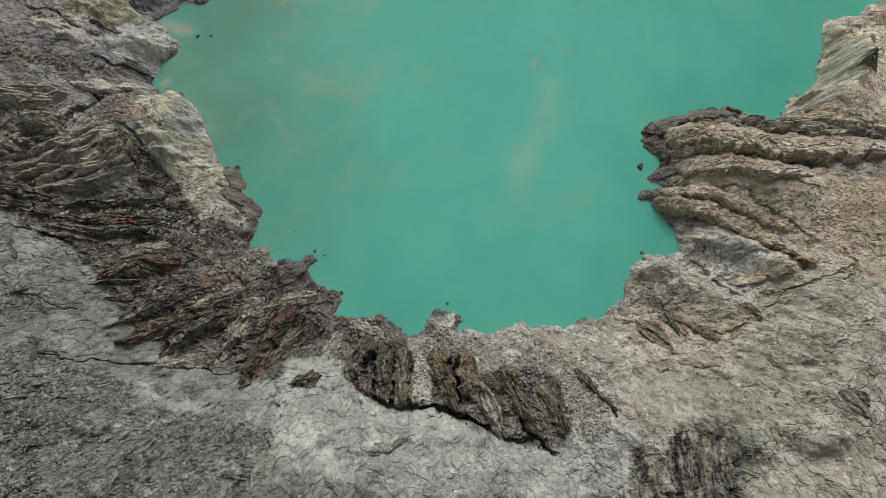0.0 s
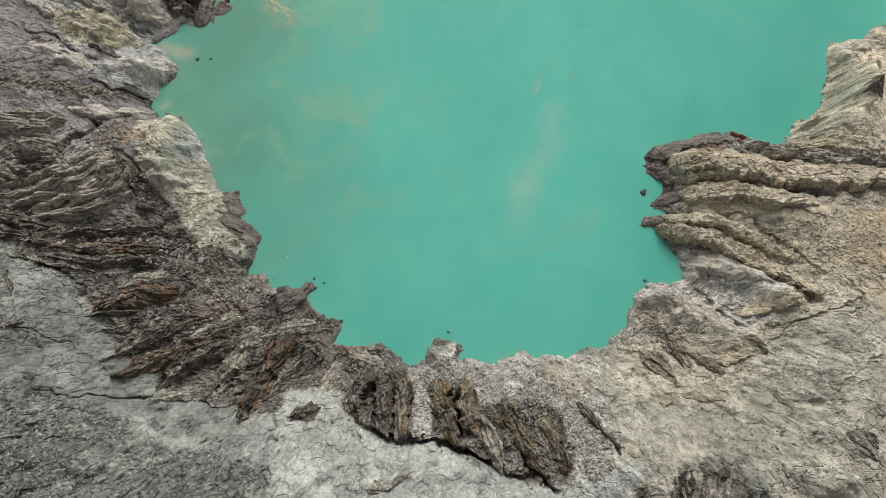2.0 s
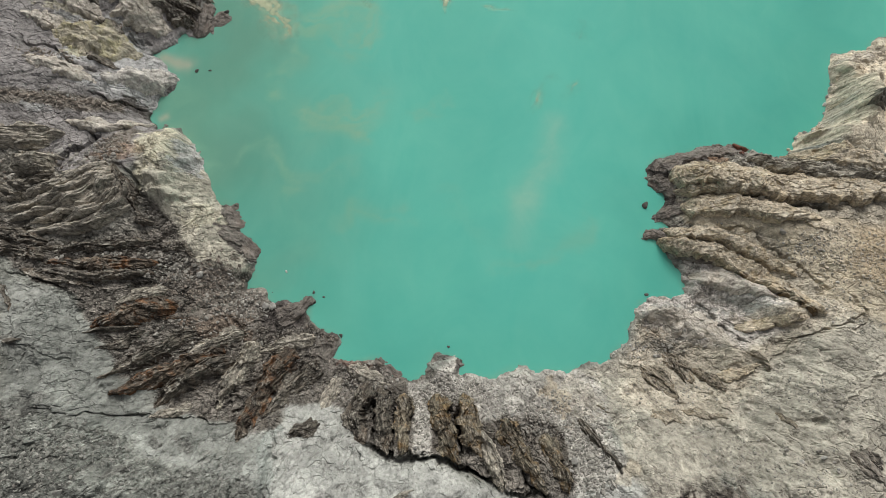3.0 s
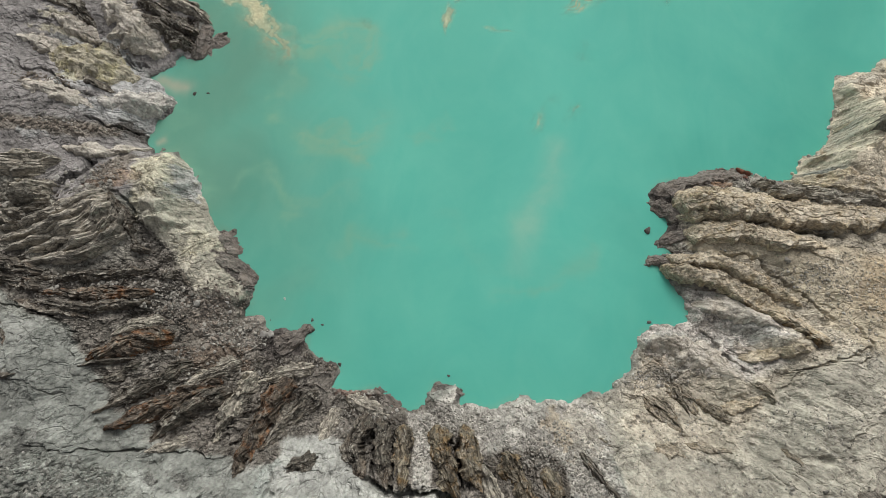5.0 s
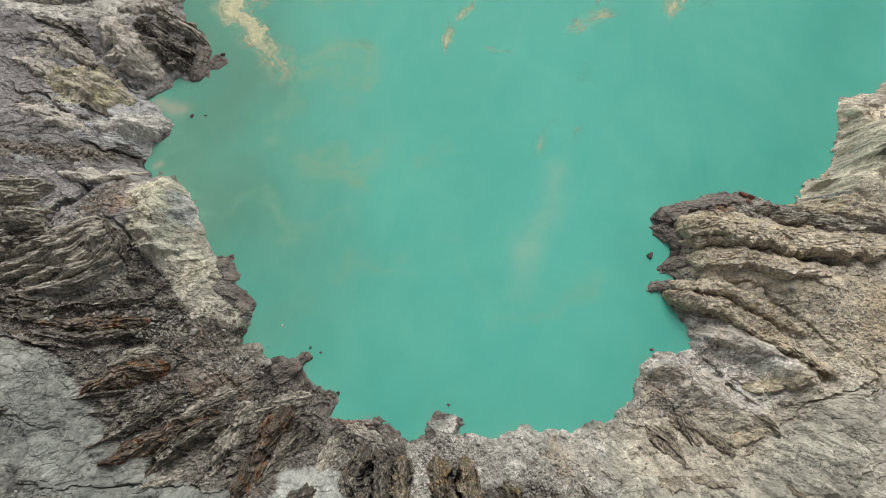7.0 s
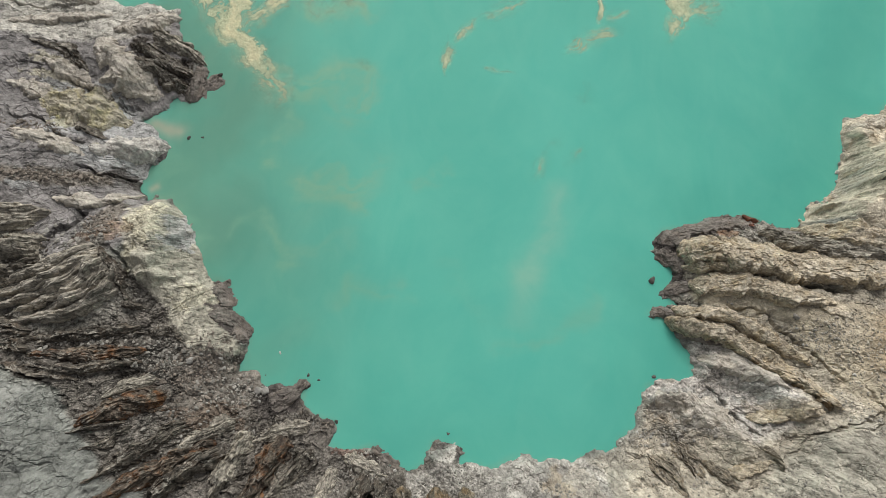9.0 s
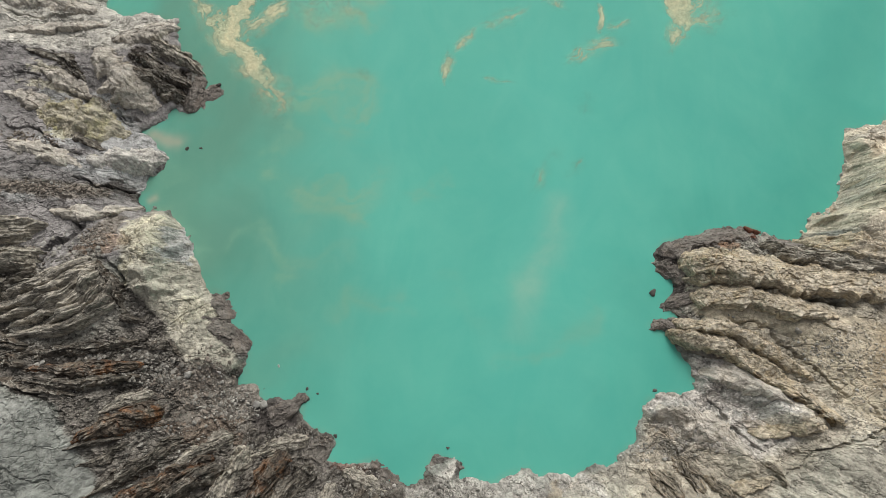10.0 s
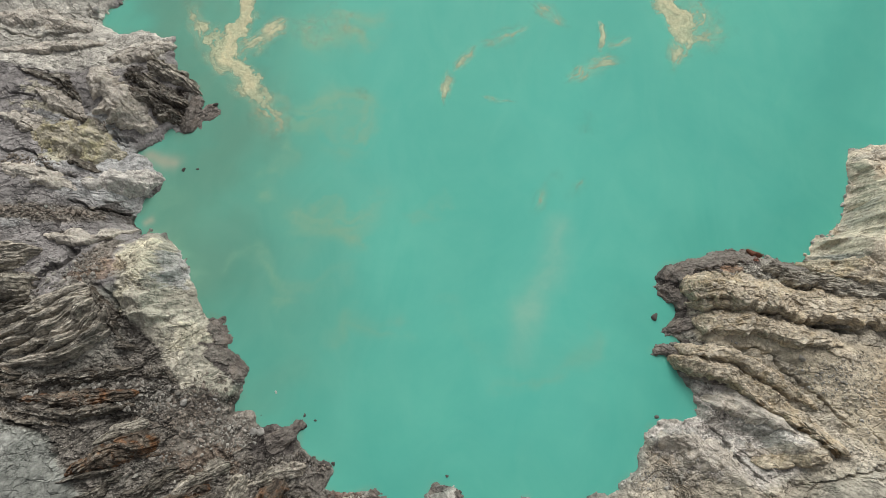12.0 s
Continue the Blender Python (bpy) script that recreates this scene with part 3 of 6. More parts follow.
region("mudpink", [(-97.8, 73.8), (-98.1, 81.7), (-94.3, 91.0), (-90.5, 89.6), (-90.7, 81.0), (-90.8, 72.6)], 1.5)
region("charcoal", [(-100.1, 149.3), (-94.7, 150.5), (-86.9, 144.0), (-78.5, 142.4), (-77.4, 136.3), (-79.3, 128.1), (-84.7, 130.5), (-93.8, 135.6), (-99.6, 144.8)], 1.5)
region("scree", [(-112.4, 52.7), (-95.7, 57.1), (-81.2, 60.4), (-68.1, 52.6), (-67.0, 46.5), (-75.3, 38.8), (-87.1, 40.2), (-98.4, 42.4), (-108.4, 43.5)], 1)
region("stone", [(-147.7, 174.9), (-109.9, 182.4), (-111.9, 175.7), (-113.6, 167.0), (-130.3, 158.6), (-143.9, 156.6)], 2)
region("mauve", [(-132.4, 146.2), (-118.0, 144.7), (-109.5, 136.1), (-112.1, 132.0), (-119.0, 138.5), (-129.5, 142.6)], 1.5)
region("mudpink", [(-69.5, 43.2), (-60.9, 49.6), (-54.9, 45.4), (-47.9, 40.4), (-48.4, 31.8), (-57.9, 29.4), (-65.0, 32.1)], 4)
region("greyrock", [(-111.2, 56.5), (-106.7, 70.4), (-92.9, 75.4), (-85.9, 69.9), (-80.8, 58.1), (-90.9, 52.8), (-109.1, 50.6)], 2)
region("scree", [(-134.0, 56.0), (-121.0, 60.0), (-109.6, 58.0), (-104.5, 45.5), (-113.6, 47.4), (-134.0, 49.0)], 1)
region("greyrock", [(-136.0, 80.0), (-110.8, 78.5), (-104.3, 72.0), (-103.1, 62.0), (-109.6, 56.5), (-136.0, 54.0)], 2)
region("blond", [(-90.1, 83.5), (-87.4, 95.7), (-78.1, 91.2), (-71.2, 78.7), (-66.7, 70.1), (-60.2, 59.9), (-54.0, 47.2), (-65.8, 46.5), (-71.9, 52.4), (-73.2, 58.7), (-80.8, 66.0), (-86.6, 74.7)], 2)
region("greyash", [(-100.9, 5.0), (-88.9, 7.5), (-78.8, 5.1), (-71.2, -2.1), (-56.0, -4.7), (-39.7, -8.5), (-37.7, -26.3), (-89.1, -22.7)], 5)
region("shoregrit", [(-3.9, 16.2), (5.7, 22.8), (13.8, 18.1), (26.9, 21.7), (39.9, 19.6), (46.4, 16.5), (45.2, 6.1), (34.1, 3.2), (25.2, 8.7), (13.1, 5.7), (5.6, 11.6), (-3.7, 10.0)], 2)
region("shoregrit", [(32.8, 6.6), (42.8, 6.7), (44.9, -3.9), (41.4, -11.1), (33.3, -11.7), (34.1, -3.3)], 1)
region("shoregrit", [(-7.4, 15.5), (-0.6, 15.5), (-0.2, 5.4), (-1.0, -2.0), (-5.6, -2.0), (-5.6, 6.8)], 1)
region("ashmid", [(-76.5, 5.7), (-64.9, 4.9), (-49.9, 3.2), (-40.5, 1.9), (-36.6, -10.8), (-55.7, -5.2), (-69.6, -1.6)], 3)
region("white", [(-21.3, 4.0), (-14.4, -2.6), (2.5, -3.8), (17.6, -11.3), (30.1, -13.0), (44.4, -4.0), (48.7, -9.4), (41.6, -22.0), (-7.6, -23.5), (-35.2, -16.2), (-41.2, -0.1), (-31.1, 8.2)], 3)
region("lee", [(-110.1, 41.4), (-92.1, 35.5), (-81.0, 21.3), (-78.2, 15.8), (-70.6, 15.6), (-70.2, 9.2), (-51.3, 5.2), (-48.9, 0.6), (-41.8, 1.9), (-41.2, -3.8), (-54.3, -3.6), (-79.7, 5.1), (-95.8, 8.6)], 2)
region("charcoal", [(45.1, -15.7), (51.2, -11.0), (60.6, -7.4), (71.1, -4.2), (66.8, -9.4), (65.4, -14.8), (63.3, -26.1), (40.3, -28.2), (42.4, -19.8)], 4.5)
region("white", [(-39.2, 1.9), (-39.6, 8.1), (-31.4, 9.7), (-25.1, 8.3), (-24.0, 2.6), (-31.9, -0.1)], 2)
spot("sulphur", (-117.6, 121.2), 3.7, 3.7, 0, 0.8)
spot("sulphur", (-111.7, 117.2), 5.4, 3.4, -20, 0.5)
spot("cream", (-103.3, 107.6), 3.2, 2.2, 10, 0.9)
spot("cream", (-84.0, 84.7), 6.1, 5.5, 20, 0.8)
spot("cream", (-84.4, 71.8), 1.8, 5.1, 0, 0.6)
spot("bluegrey", (-77.0, 82.9), 3.3, 6.4, 15, 0.8)
spot("cream", (-67.3, 62.5), 6.6, 3.9, -20, 0.5)
spot("rusty", (-93.6, 79.0), 6.6, 2.9, 20, 0.5)
spot("cream", (-119.3, 136.2), 6.4, 2.6, -40, 0.6)
spot("cream", (-119.9, 131.1), 6.4, 2.0, -15, 0.6)
spot("wet", (-92.6, 98.9), 6.3, 1.5, -5, 0.85)
spot("wet", (-86.1, 110.0), 1.4, 5.4, -20, 0.8)
spot("rusty", (-59.2, 29.3), 7.8, 3.9, -10, 0.35)
spot("bluegrey", (-116.5, 93.1), 2.7, 1.7, -20, 0.8)
spot("slate", (-122.4, 157.9), 9.2, 1.8, 0, 0.4)
spot("wet", (-62.0, 66.7), 3.9, 3.3, -10, 1)
spot("wet", (-57.1, 56.8), 3.3, 5.7, 25, 1)
spot("wet", (-62.0, 58.9), 3.6, 2.0, -10, 1)
spot("wet", (-53.5, 51.7), 1.4, 2.2, 30, 1)
spot("wet", (-42.3, 36.1), 6.7, 2.9, 10, 1)
spot("wet", (-37.7, 39.1), 3.5, 1.4, 20, 1)
spot("wet", (-43.8, 32.8), 4.8, 1.9, 20, 0.8)
spot("wet", (-29.7, 29.2), 2.6, 1.0, -20, 0.9)
spot("wet", (-14.6, 21.8), 2.2, 3.5, 30, 0.9)
spot("wet", (-9.5, 17.5), 1.9, 1.3, 0, 0.9)
spot("wet", (1.2, 23.2), 2.0, 1.0, 40, 0.8)
spot("wet", (7.6, 20.9), 2.0, 1.7, 0, 0.9)
spot("red", (-23.4, 20.5), 4.2, 1.1, -5, 0.4)
spot("wet", (69.9, 80.5), 3.6, 6.6, 15, 1)
spot("wet", (78.9, 84.4), 9.6, 2.9, 12, 1)
spot("wet", (91.9, 88.0), 9.6, 2.2, 6, 1)
spot("wet", (72.9, 74.4), 3.9, 2.1, -20, 1)
spot("wet", (71.8, 68.5), 4.7, 2.1, 15, 1)
spot("wet", (69.9, 60.0), 7.5, 3.0, -20, 0.9)
spot("wet", (73.2, 53.5), 5.1, 2.2, -20, 0.9)
spot("wet", (108.5, 87.0), 5.1, 1.7, -20, 0.7)
spot("red", (96.6, 89.9), 3.2, 2.1, 0, 1)
spot("rusty", (87.0, 84.7), 4.2, 1.3, 0, 0.7)
spot("rusty", (102.1, 71.0), 4.8, 1.4, -10, 0.5)
spot("ochre", (129.4, 102.1), 1.2, 3.7, -35, 0.75)
spot("ochre", (136.9, 113.7), 1.3, 4.8, -40, 0.6)
spot("greyrock", (123.1, 91.0), 1.4, 0.6, -10, 0.6)
spot("ochre", (66.7, 30.7), 6.0, 1.5, -5, 0.5)
spot("ochre", (32.8, 10.2), 3.0, 4.5, 0, 0.45)
spot("white", (85.7, 39.4), 6.0, 4.0, -30, 0.5)
spot("white", (72.0, 33.9), 10.5, 5.3, -10, 0.45)
spot("ochre", (89.3, 32.9), 6.0, 2.5, 0, 0.35)
spot("slate", (66.1, 26.5), 5.9, 2.8, -10, 0.45)
spot("charcoal", (91.5, -1.9), 4.4, 2.9, -30, 0.8)
spot("charcoal", (90.5, 6.6), 3.6, 2.3, 0, 0.35)
spot("slate", (-82.6, -3.9), 7.2, 4.5, 0, 0.35)
spot("slate", (-93.6, 8.7), 4.0, 4.0, 0, 0.4)
spot("slate", (-54.4, -8.0), 9.9, 4.4, 30, 0.3)
spot("slate", (-101.8, 24.3), 2.8, 1.3, 0, 0.6)
spot("teal", (-39.9, -3.8), 1.9, 6.0, -5, 0.45)
spot("slate", (-21.1, -12.1), 7.8, 3.9, 0, 0.25)
spot("slate", (-43.6, -10.6), 6.6, 3.3, 0, 0.3)
spot("slate", (-60.3, 0.9), 2.4, 1.0, -40, 0.6)
spot("slate", (-65.0, 0.2), 2.4, 0.9, -15, 0.6)
spot("slate", (-69.0, -4.0), 1.6, 0.9, 20, 0.6)
spot("slate", (-54.0, -1.5), 1.8, 0.7, -30, 0.5)
spot("white", (-102.5, 34.7), 4.8, 4.8, 0, 0.3)
spot("ochre", (46.3, -5.0), 3.3, 1.8, 0, 0.35)
spot("ochre", (37.1, 10.3), 8.4, 5.6, 0, 0.2)

lake_mark("film", [(-65.0, 185.0), (-65.8, 176.0), (-66.8, 169.1)], 2.0, 1.0)
lake_mark("film", [(-66.8, 169.1), (-70.5, 162.3), (-68.0, 156.8)], 4.6, 0.98)
lake_mark("film", [(-68.0, 156.8), (-63.1, 149.3), (-58.6, 143.0)], 3.4, 0.84)
lake_mark("film", [(-58.6, 143.0), (-53.4, 135.8), (-50.4, 126.7)], 2.6, 0.55)
lake_mark("film", [(-85.9, 177.9), (-79.9, 165.5), (-72.9, 155.0), (-66.2, 145.6), (-60.4, 139.8)], 2.2, 0.62)
lake_mark("film", [(-65.3, 158.6), (-59.2, 163.6), (-53.9, 169.0), (-50.8, 171.4)], 2.2, 0.7)
lake_mark("film", [(-50.8, 171.4), (-43.2, 168.3), (-33.7, 169.6), (-26.0, 172.0)], 3.6, 0.42)
lake_mark("film", [(79.2, 186.0), (82.4, 177.2), (85.7, 170.8), (86.4, 166.7)], 3.8, 0.88)
lake_mark("film", [(88.0, 183.0), (91.0, 174.7), (90.0, 168.5)], 4.0, 0.5)
lake_mark("film", [(83.7, 166.8), (81.7, 160.1), (80.7, 155.7)], 1.9, 0.7)
lake_mark("film", [(85.9, 168.1), (91.8, 167.7), (100.0, 171.0)], 3.4, 0.45)
lake_mark("film", [(56.3, 171.7), (57.2, 167.2), (55.6, 161.7)], 0.9, 0.75)
lake_mark("film", [(43.0, 149.7), (50.9, 154.2), (57.8, 157.3), (62.6, 157.0)], 1.6, 0.6)
lake_mark("film", [(56.9, 163.1), (63.1, 164.1), (67.6, 166.4)], 1.2, 0.3)
lake_mark("film", [(2.4, 139.6), (3.6, 147.0), (4.6, 154.6)], 1.0, 0.6)
lake_mark("film", [(5.1, 151.3), (9.9, 158.0), (14.7, 162.0)], 1.0, 0.52)
lake_mark("film", [(14.7, 162.5), (22.5, 165.7), (31.4, 170.6)], 1.5, 0.6)
lake_mark("film", [(32.7, 179.9), (39.5, 175.4), (45.1, 170.2)], 1.6, 0.55)
lake_mark("film", [(14.5, 142.9), (20.1, 141.7), (26.1, 141.0)], 0.5, 0.6)
lake_mark("film", [(-25.4, 142.8), (-22.6, 146.2)], 1.3, 0.25)
lake_mark("film", [(41.2, 116.9), (34.6, 110.1), (30.6, 99.7)], 1.3, 0.25)
lake_mark("film", [(46.4, 113.5), (44.6, 108.3), (40.7, 107.3)], 1.4, 0.27)
lake_mark("film", [(50.7, 137.2), (48.3, 128.9)], 2.0, 0.2)
lake_mark("scum", [(-74.0, 160.0), (-67.0, 150.0), (-58.5, 140.0)], 6.0, 0.3)
lake_mark("scum", [(-56.0, 168.0), (-44.0, 168.0), (-32.0, 171.0)], 4.0, 0.2)
lake_mark("scum", [(85.4, 185.3), (87.5, 168.4)], 7.0, 0.3)
lake_mark("plume", [(37.9, 95.2), (35.3, 87.1), (31.5, 79.2), (26.6, 69.8)], 4.4, 0.55)
lake_mark("plume", [(26.6, 69.8), (24.0, 60.0)], 3.5, 0.25)
lake_mark("brown", [(-66.0, 84.4), (-58.0, 88.0), (-50.7, 83.7), (-46.7, 76.0), (-49.4, 69.2)], 1.8, 0.4)
lake_mark("brown", [(-40.3, 102.7), (-31.4, 99.1), (-22.2, 90.1)], 3.2, 0.6)
lake_mark("brown", [(-39.2, 138.0), (-30.1, 140.2), (-22.4, 133.1)], 3.0, 0.7)
lake_mark("brown", [(-39.2, 166.1), (-29.5, 164.0), (-26.1, 173.1)], 3.6, 0.7)
lake_mark("brown", [(-50.4, 126.7), (-49.0, 116.0), (-52.0, 106.0)], 2.6, 0.5)
lake_mark("brown", [(-5.2, 99.4), (3.5, 102.2)], 1.8, 0.4)
lake_mark("brown", [(-27.6, 64.4), (-7.9, 63.0)], 2.0, 0.25)
lake_mark("brown", [(18.0, 48.0), (34.0, 52.0), (48.0, 60.0)], 2.4, 0.25)
lake_mark("brown", [(-39.9, 99.1), (-33.1, 101.1), (-22.8, 103.1)], 5.4, 0.42)
lake_mark("brown", [(-56.8, 138.2), (-40.9, 131.8), (-27.2, 124.3)], 4.2, 0.4)
lake_mark("brown", [(-87.6, 112.3), (-79.6, 94.0), (-71.8, 74.7)], 3.2, 0.3)
lake_mark("brown", [(-55.6, 84.5), (-45.0, 79.5), (-30.0, 79.7)], 2.6, 0.25)
lake_mark("brown", [(-41.9, 135.0), (-32.0, 138.3), (-20.7, 133.4)], 4.2, 0.55)
lake_mark("brown", [(-32.1, 63.0), (-20.9, 68.1), (-12.7, 69.8)], 2.6, 0.22)
lake_mark("brown", [(3.8, 80.3), (15.4, 57.2), (36.6, 57.4)], 3.2, 0.08)
lake_mark("mud", [(-91.5, 121.7), (-87.2, 120.6), (-83.9, 119.9)], 2.7, 0.9)
lake_mark("mud", [(-89.1, 99.2), (-87.1, 100.5)], 1.4, 0.8)
lake_mark("murk", [(-87.3, 178.9), (-91.1, 165.0), (-67.8, 129.4), (-82.9, 109.5), (-75.4, 93.1), (-70.6, 82.6)], 15.2, 0.75)
lake_mark("murk", [(-52.8, 43.8), (-45.4, 48.5)], 6.4, 0.3)
lake_mark("murk", [(-57.7, 175.0), (-58.5, 127.6), (-51.5, 93.5), (-50.7, 69.3)], 24.0, 0.4)
lake_mark("bright", [(-26.8, 180.4), (-27.0, 116.4), (-11.1, 69.9)], 17.6, 0.35)
lake_mark("bright", [(42.2, 137.8), (38.6, 63.9), (29.7, 47.9)], 19.2, 0.5)
lake_mark("deep", [(157.3, 185.2), (123.3, 119.2), (113.9, 96.3)], 14.4, 0.5)
lake_mark("deep", [(83.7, 93.9), (64.1, 70.9), (70.4, 51.5), (56.1, 36.0)], 7.2, 0.35)
lake_mark("deep", [(50.4, 22.9), (21.2, 24.1), (-9.4, 22.4), (-32.1, 41.1)], 5.6, 0.2)


def near_box(points, x, y, reach):
    p = np.array(points)
    return (x > p[:, 0].min() - reach) & (x < p[:, 0].max() + reach) & (y > p[:, 1].min() - reach) & (y < p[:, 1].max() + reach)


def gullies(x, y, wx, wy):
    run = raster(shore_run, x, y) * SHORE_LENGTH
    _, soft = shore_distance(x, y)
    bend = 1.4 * fbm(wx / 9, wy / 9, 3, 53)
    return ridged(run / 4.2 + bend, soft / 22 + 0.3 * bend, 4, 51, 0.6)


def ground_style(x, y):
    """Colour, cragginess, gullying and stoniness of the ground."""
    wx, wy = x + 3.0 * fbm(x / 8, y / 8, 5, 81), y + 3.0 * fbm(x / 8, y / 8, 5, 91)
    col = np.empty((len(x), 6), np.float32)
    tones = {k: np.array(v, np.float32) * np.array((1.0, 1.0, 0.995, 1, 1, 1), np.float32) for k, v in TONES.items()}
    col[:] = tones["pale"]
    for tone, points, soft in REGIONS:
        m = near_box(points, x, y, soft + 8)
        sx, sy = x[m] + (wx[m] - x[m]) * 0.35 * min(soft, 4) / 2, y[m] + (wy[m] - y[m]) * 0.35 * min(soft, 4) / 2
        d, _, _ = to_line(points + points[:1], sx, sy)
        share = step(-soft / 2, soft / 2, np.where(inside(points, sx, sy), d, -d))[:, None]
        if tone == "charcoal":
            share = share * (0.3 + 0.7 * step(-0.4, 0.35, fbm(x[m] / 1.8 + 0.5 * fbm(x[m] / 6, y[m] / 6, 3, 233), y[m] / 7, 5, 231, 0.65)))[:, None]
        col[m] += share * (tones[tone] - col[m])
    for tone, (cx, cy), rx, ry, angle, strength in SPOTS:
        m = near_box([(cx, cy)], x, y, 2 * max(rx, ry))
        c, s = math.cos(radians(angle)), math.sin(radians(angle))
        dx, dy = 0.6 * wx[m] + 0.4 * x[m] - cx, 0.6 * wy[m] + 0.4 * y[m] - cy
        r = np.hypot((c * dx + s * dy) / rx, (c * dy - s * dx) / ry)
        share = strength * step(1.12, 0.88, r + 0.35 * fbm(x[m] / 2.2, y[m] / 2.2, 5, 97, 0.65))[:, None]
        if tone == "charcoal":
            share = share * (0.2 + 0.8 * step(0.35, 0.6, gullies(x[m], y[m], wx[m], wy[m])))[:, None]
        col[m] += share * (tones[tone] - col[m])
    return col


def ground_height(x, y, style, cracks=True):
    """The crater wall with its knolls, cracks, gullies and grit."""
    x, y = np.asarray(x, np.float32), np.asarray(y, np.float32)
    crag, gully = style[:, 3], style[:, 4]
    # the massive northeast cliff is less broken than the rest
    rough = 1 - 0.35 * np.exp(-((x - 130) ** 2 + (y - 102) ** 2) / 500)
    wx, wy = x + 1.6 * rough * fbm(x / 5, y / 5, 3, 11), y + 1.6 * rough * fbm(x / 5, y / 5, 3, 21)
    ex, ey = x + 0.9 * rough * fbm(x / 3.2, y / 3.2, 4, 71), y + 0.9 * rough * fbm(x / 3.2, y / 3.2, 4, 75)
    gap, soft = shore_distance(ex, ey)
    z = wall_height(ex, ey)
    for points, width, height in KNOLLS:
        m = near_box(points, x, y, width)
        d, _, _ = to_line(points, wx[m], wy[m])
        z[m] += height * np.exp(-(d / (0.42 * width)) ** 2) * step(0.0, 3.0, gap[m])
    land, bank = step(0.0, 4.0, gap), step(0.2, 2.0, gap)
    z = z + land * (0.8 * fbm(wx / 17, wy / 17, 4, 31) + 0.5 * crag * (ridged(wx / 7.5, wy / 7.5, 5, 41, 0.55) - 0.45))
    z = z + land * 1.1 * gully * (gullies(x, y, wx, wy) - 0.5)
    jx, jy = x + 0.5 * fbm(x / 1.7, y / 1.7, 3, 63), y + 0.5 * fbm(x / 1.7, y / 1.7, 3, 65)
    z = z + bank * crag * (0.60 * broken(wx / 4.6, wy / 4.6, 140, 0.06) + 0.36 * broken(jx / 2.0, jy / 2.0, 150, 0.1) + 0.17 * broken(x / 0.9, y / 0.9, 160, 0.2))
    _, gape, _, _ = blocks(wx / 3.1, wy / 3.1, 180)
    z = z - land * 0.4 * (1 - step(0.0, 0.09, gape)) * step(-0.2, 0.3, fbm(x / 12, y / 12, 3, 185))
    z = z + bank * 0.06 * fbm(x / 1.1, y / 1.1, 3, 61)
    for points, width, depth in TRENCHES if cracks else ():
        m = near_box(points, x, y, width * 2 + 3)
        d, along, _ = to_line(points, jx[m] + 0.7 * (wx[m] - x[m]), jy[m] + 0.7 * (wy[m] - y[m]))
        d = d * (1.15 + 0.6 * fbm(x[m] / 1.6, y[m] / 1.6, 3, 67))
        z[m] -= depth * np.clip(1.15 - d / (0.5 * width), 0, 1) ** 0.7 * np.clip(6 * np.minimum(along, 1 - along) + 0.25, 0, 1)
    return np.where(gap > 0.25, np.maximum(z, 0.12), z)


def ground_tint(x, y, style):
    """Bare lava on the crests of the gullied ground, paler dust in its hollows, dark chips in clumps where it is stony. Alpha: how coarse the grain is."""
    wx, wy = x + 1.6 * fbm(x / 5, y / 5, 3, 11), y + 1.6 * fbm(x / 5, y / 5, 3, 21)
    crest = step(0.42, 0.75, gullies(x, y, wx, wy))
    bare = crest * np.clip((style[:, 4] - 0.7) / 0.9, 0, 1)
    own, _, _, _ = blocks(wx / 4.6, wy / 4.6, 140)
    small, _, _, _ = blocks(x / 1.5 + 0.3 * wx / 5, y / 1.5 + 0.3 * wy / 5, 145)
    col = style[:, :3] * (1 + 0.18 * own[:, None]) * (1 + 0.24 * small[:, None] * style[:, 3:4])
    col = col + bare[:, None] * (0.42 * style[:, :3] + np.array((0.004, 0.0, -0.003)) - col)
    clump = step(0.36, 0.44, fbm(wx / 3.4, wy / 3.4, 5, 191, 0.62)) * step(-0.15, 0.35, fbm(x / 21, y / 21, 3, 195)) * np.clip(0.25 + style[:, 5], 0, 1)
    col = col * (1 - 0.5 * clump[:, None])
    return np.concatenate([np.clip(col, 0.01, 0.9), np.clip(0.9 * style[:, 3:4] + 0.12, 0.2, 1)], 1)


def mesh_from(name, verts, quads, mat, tint=None, uv=None, smooth=True):
    me = bpy.data.meshes.new(name)
    me.vertices.add(len(verts))
    me.vertices.foreach_set("co", np.ascontiguousarray(verts, np.float32).ravel())
    k = quads.shape[1]
    me.loops.add(quads.size)
    me.loops.foreach_set("vertex_index", quads.astype(np.int32).ravel())
    me.polygons.add(len(quads))
    me.polygons.foreach_set("loop_start", np.arange(0, quads.size, k, dtype=np.int32))
    me.polygons.foreach_set("use_smooth", np.full(len(quads), smooth))
    if tint is not None:
        layer = me.attributes.new("tint", "FLOAT_COLOR", "POINT")
        if tint.shape[1] == 3:
            tint = np.concatenate([tint, np.ones((len(tint), 1))], 1)
        layer.data.foreach_set("color", tint.astype(np.float32).ravel())
    if uv is not None:
        me.uv_layers.new(name="UVMap").data.foreach_set("uv", uv[quads.ravel()].astype(np.float32).ravel())
    me.update(calc_edges=True)
    me.validate()
    me.materials.append(mat)
    return me


def grid_quads(n, m):
    a = (np.arange(m - 1)[:, None] * n + np.arange(n - 1)[None]).ravel()
    return np.stack([a, a + 1, a + n + 1, a + n], 1)


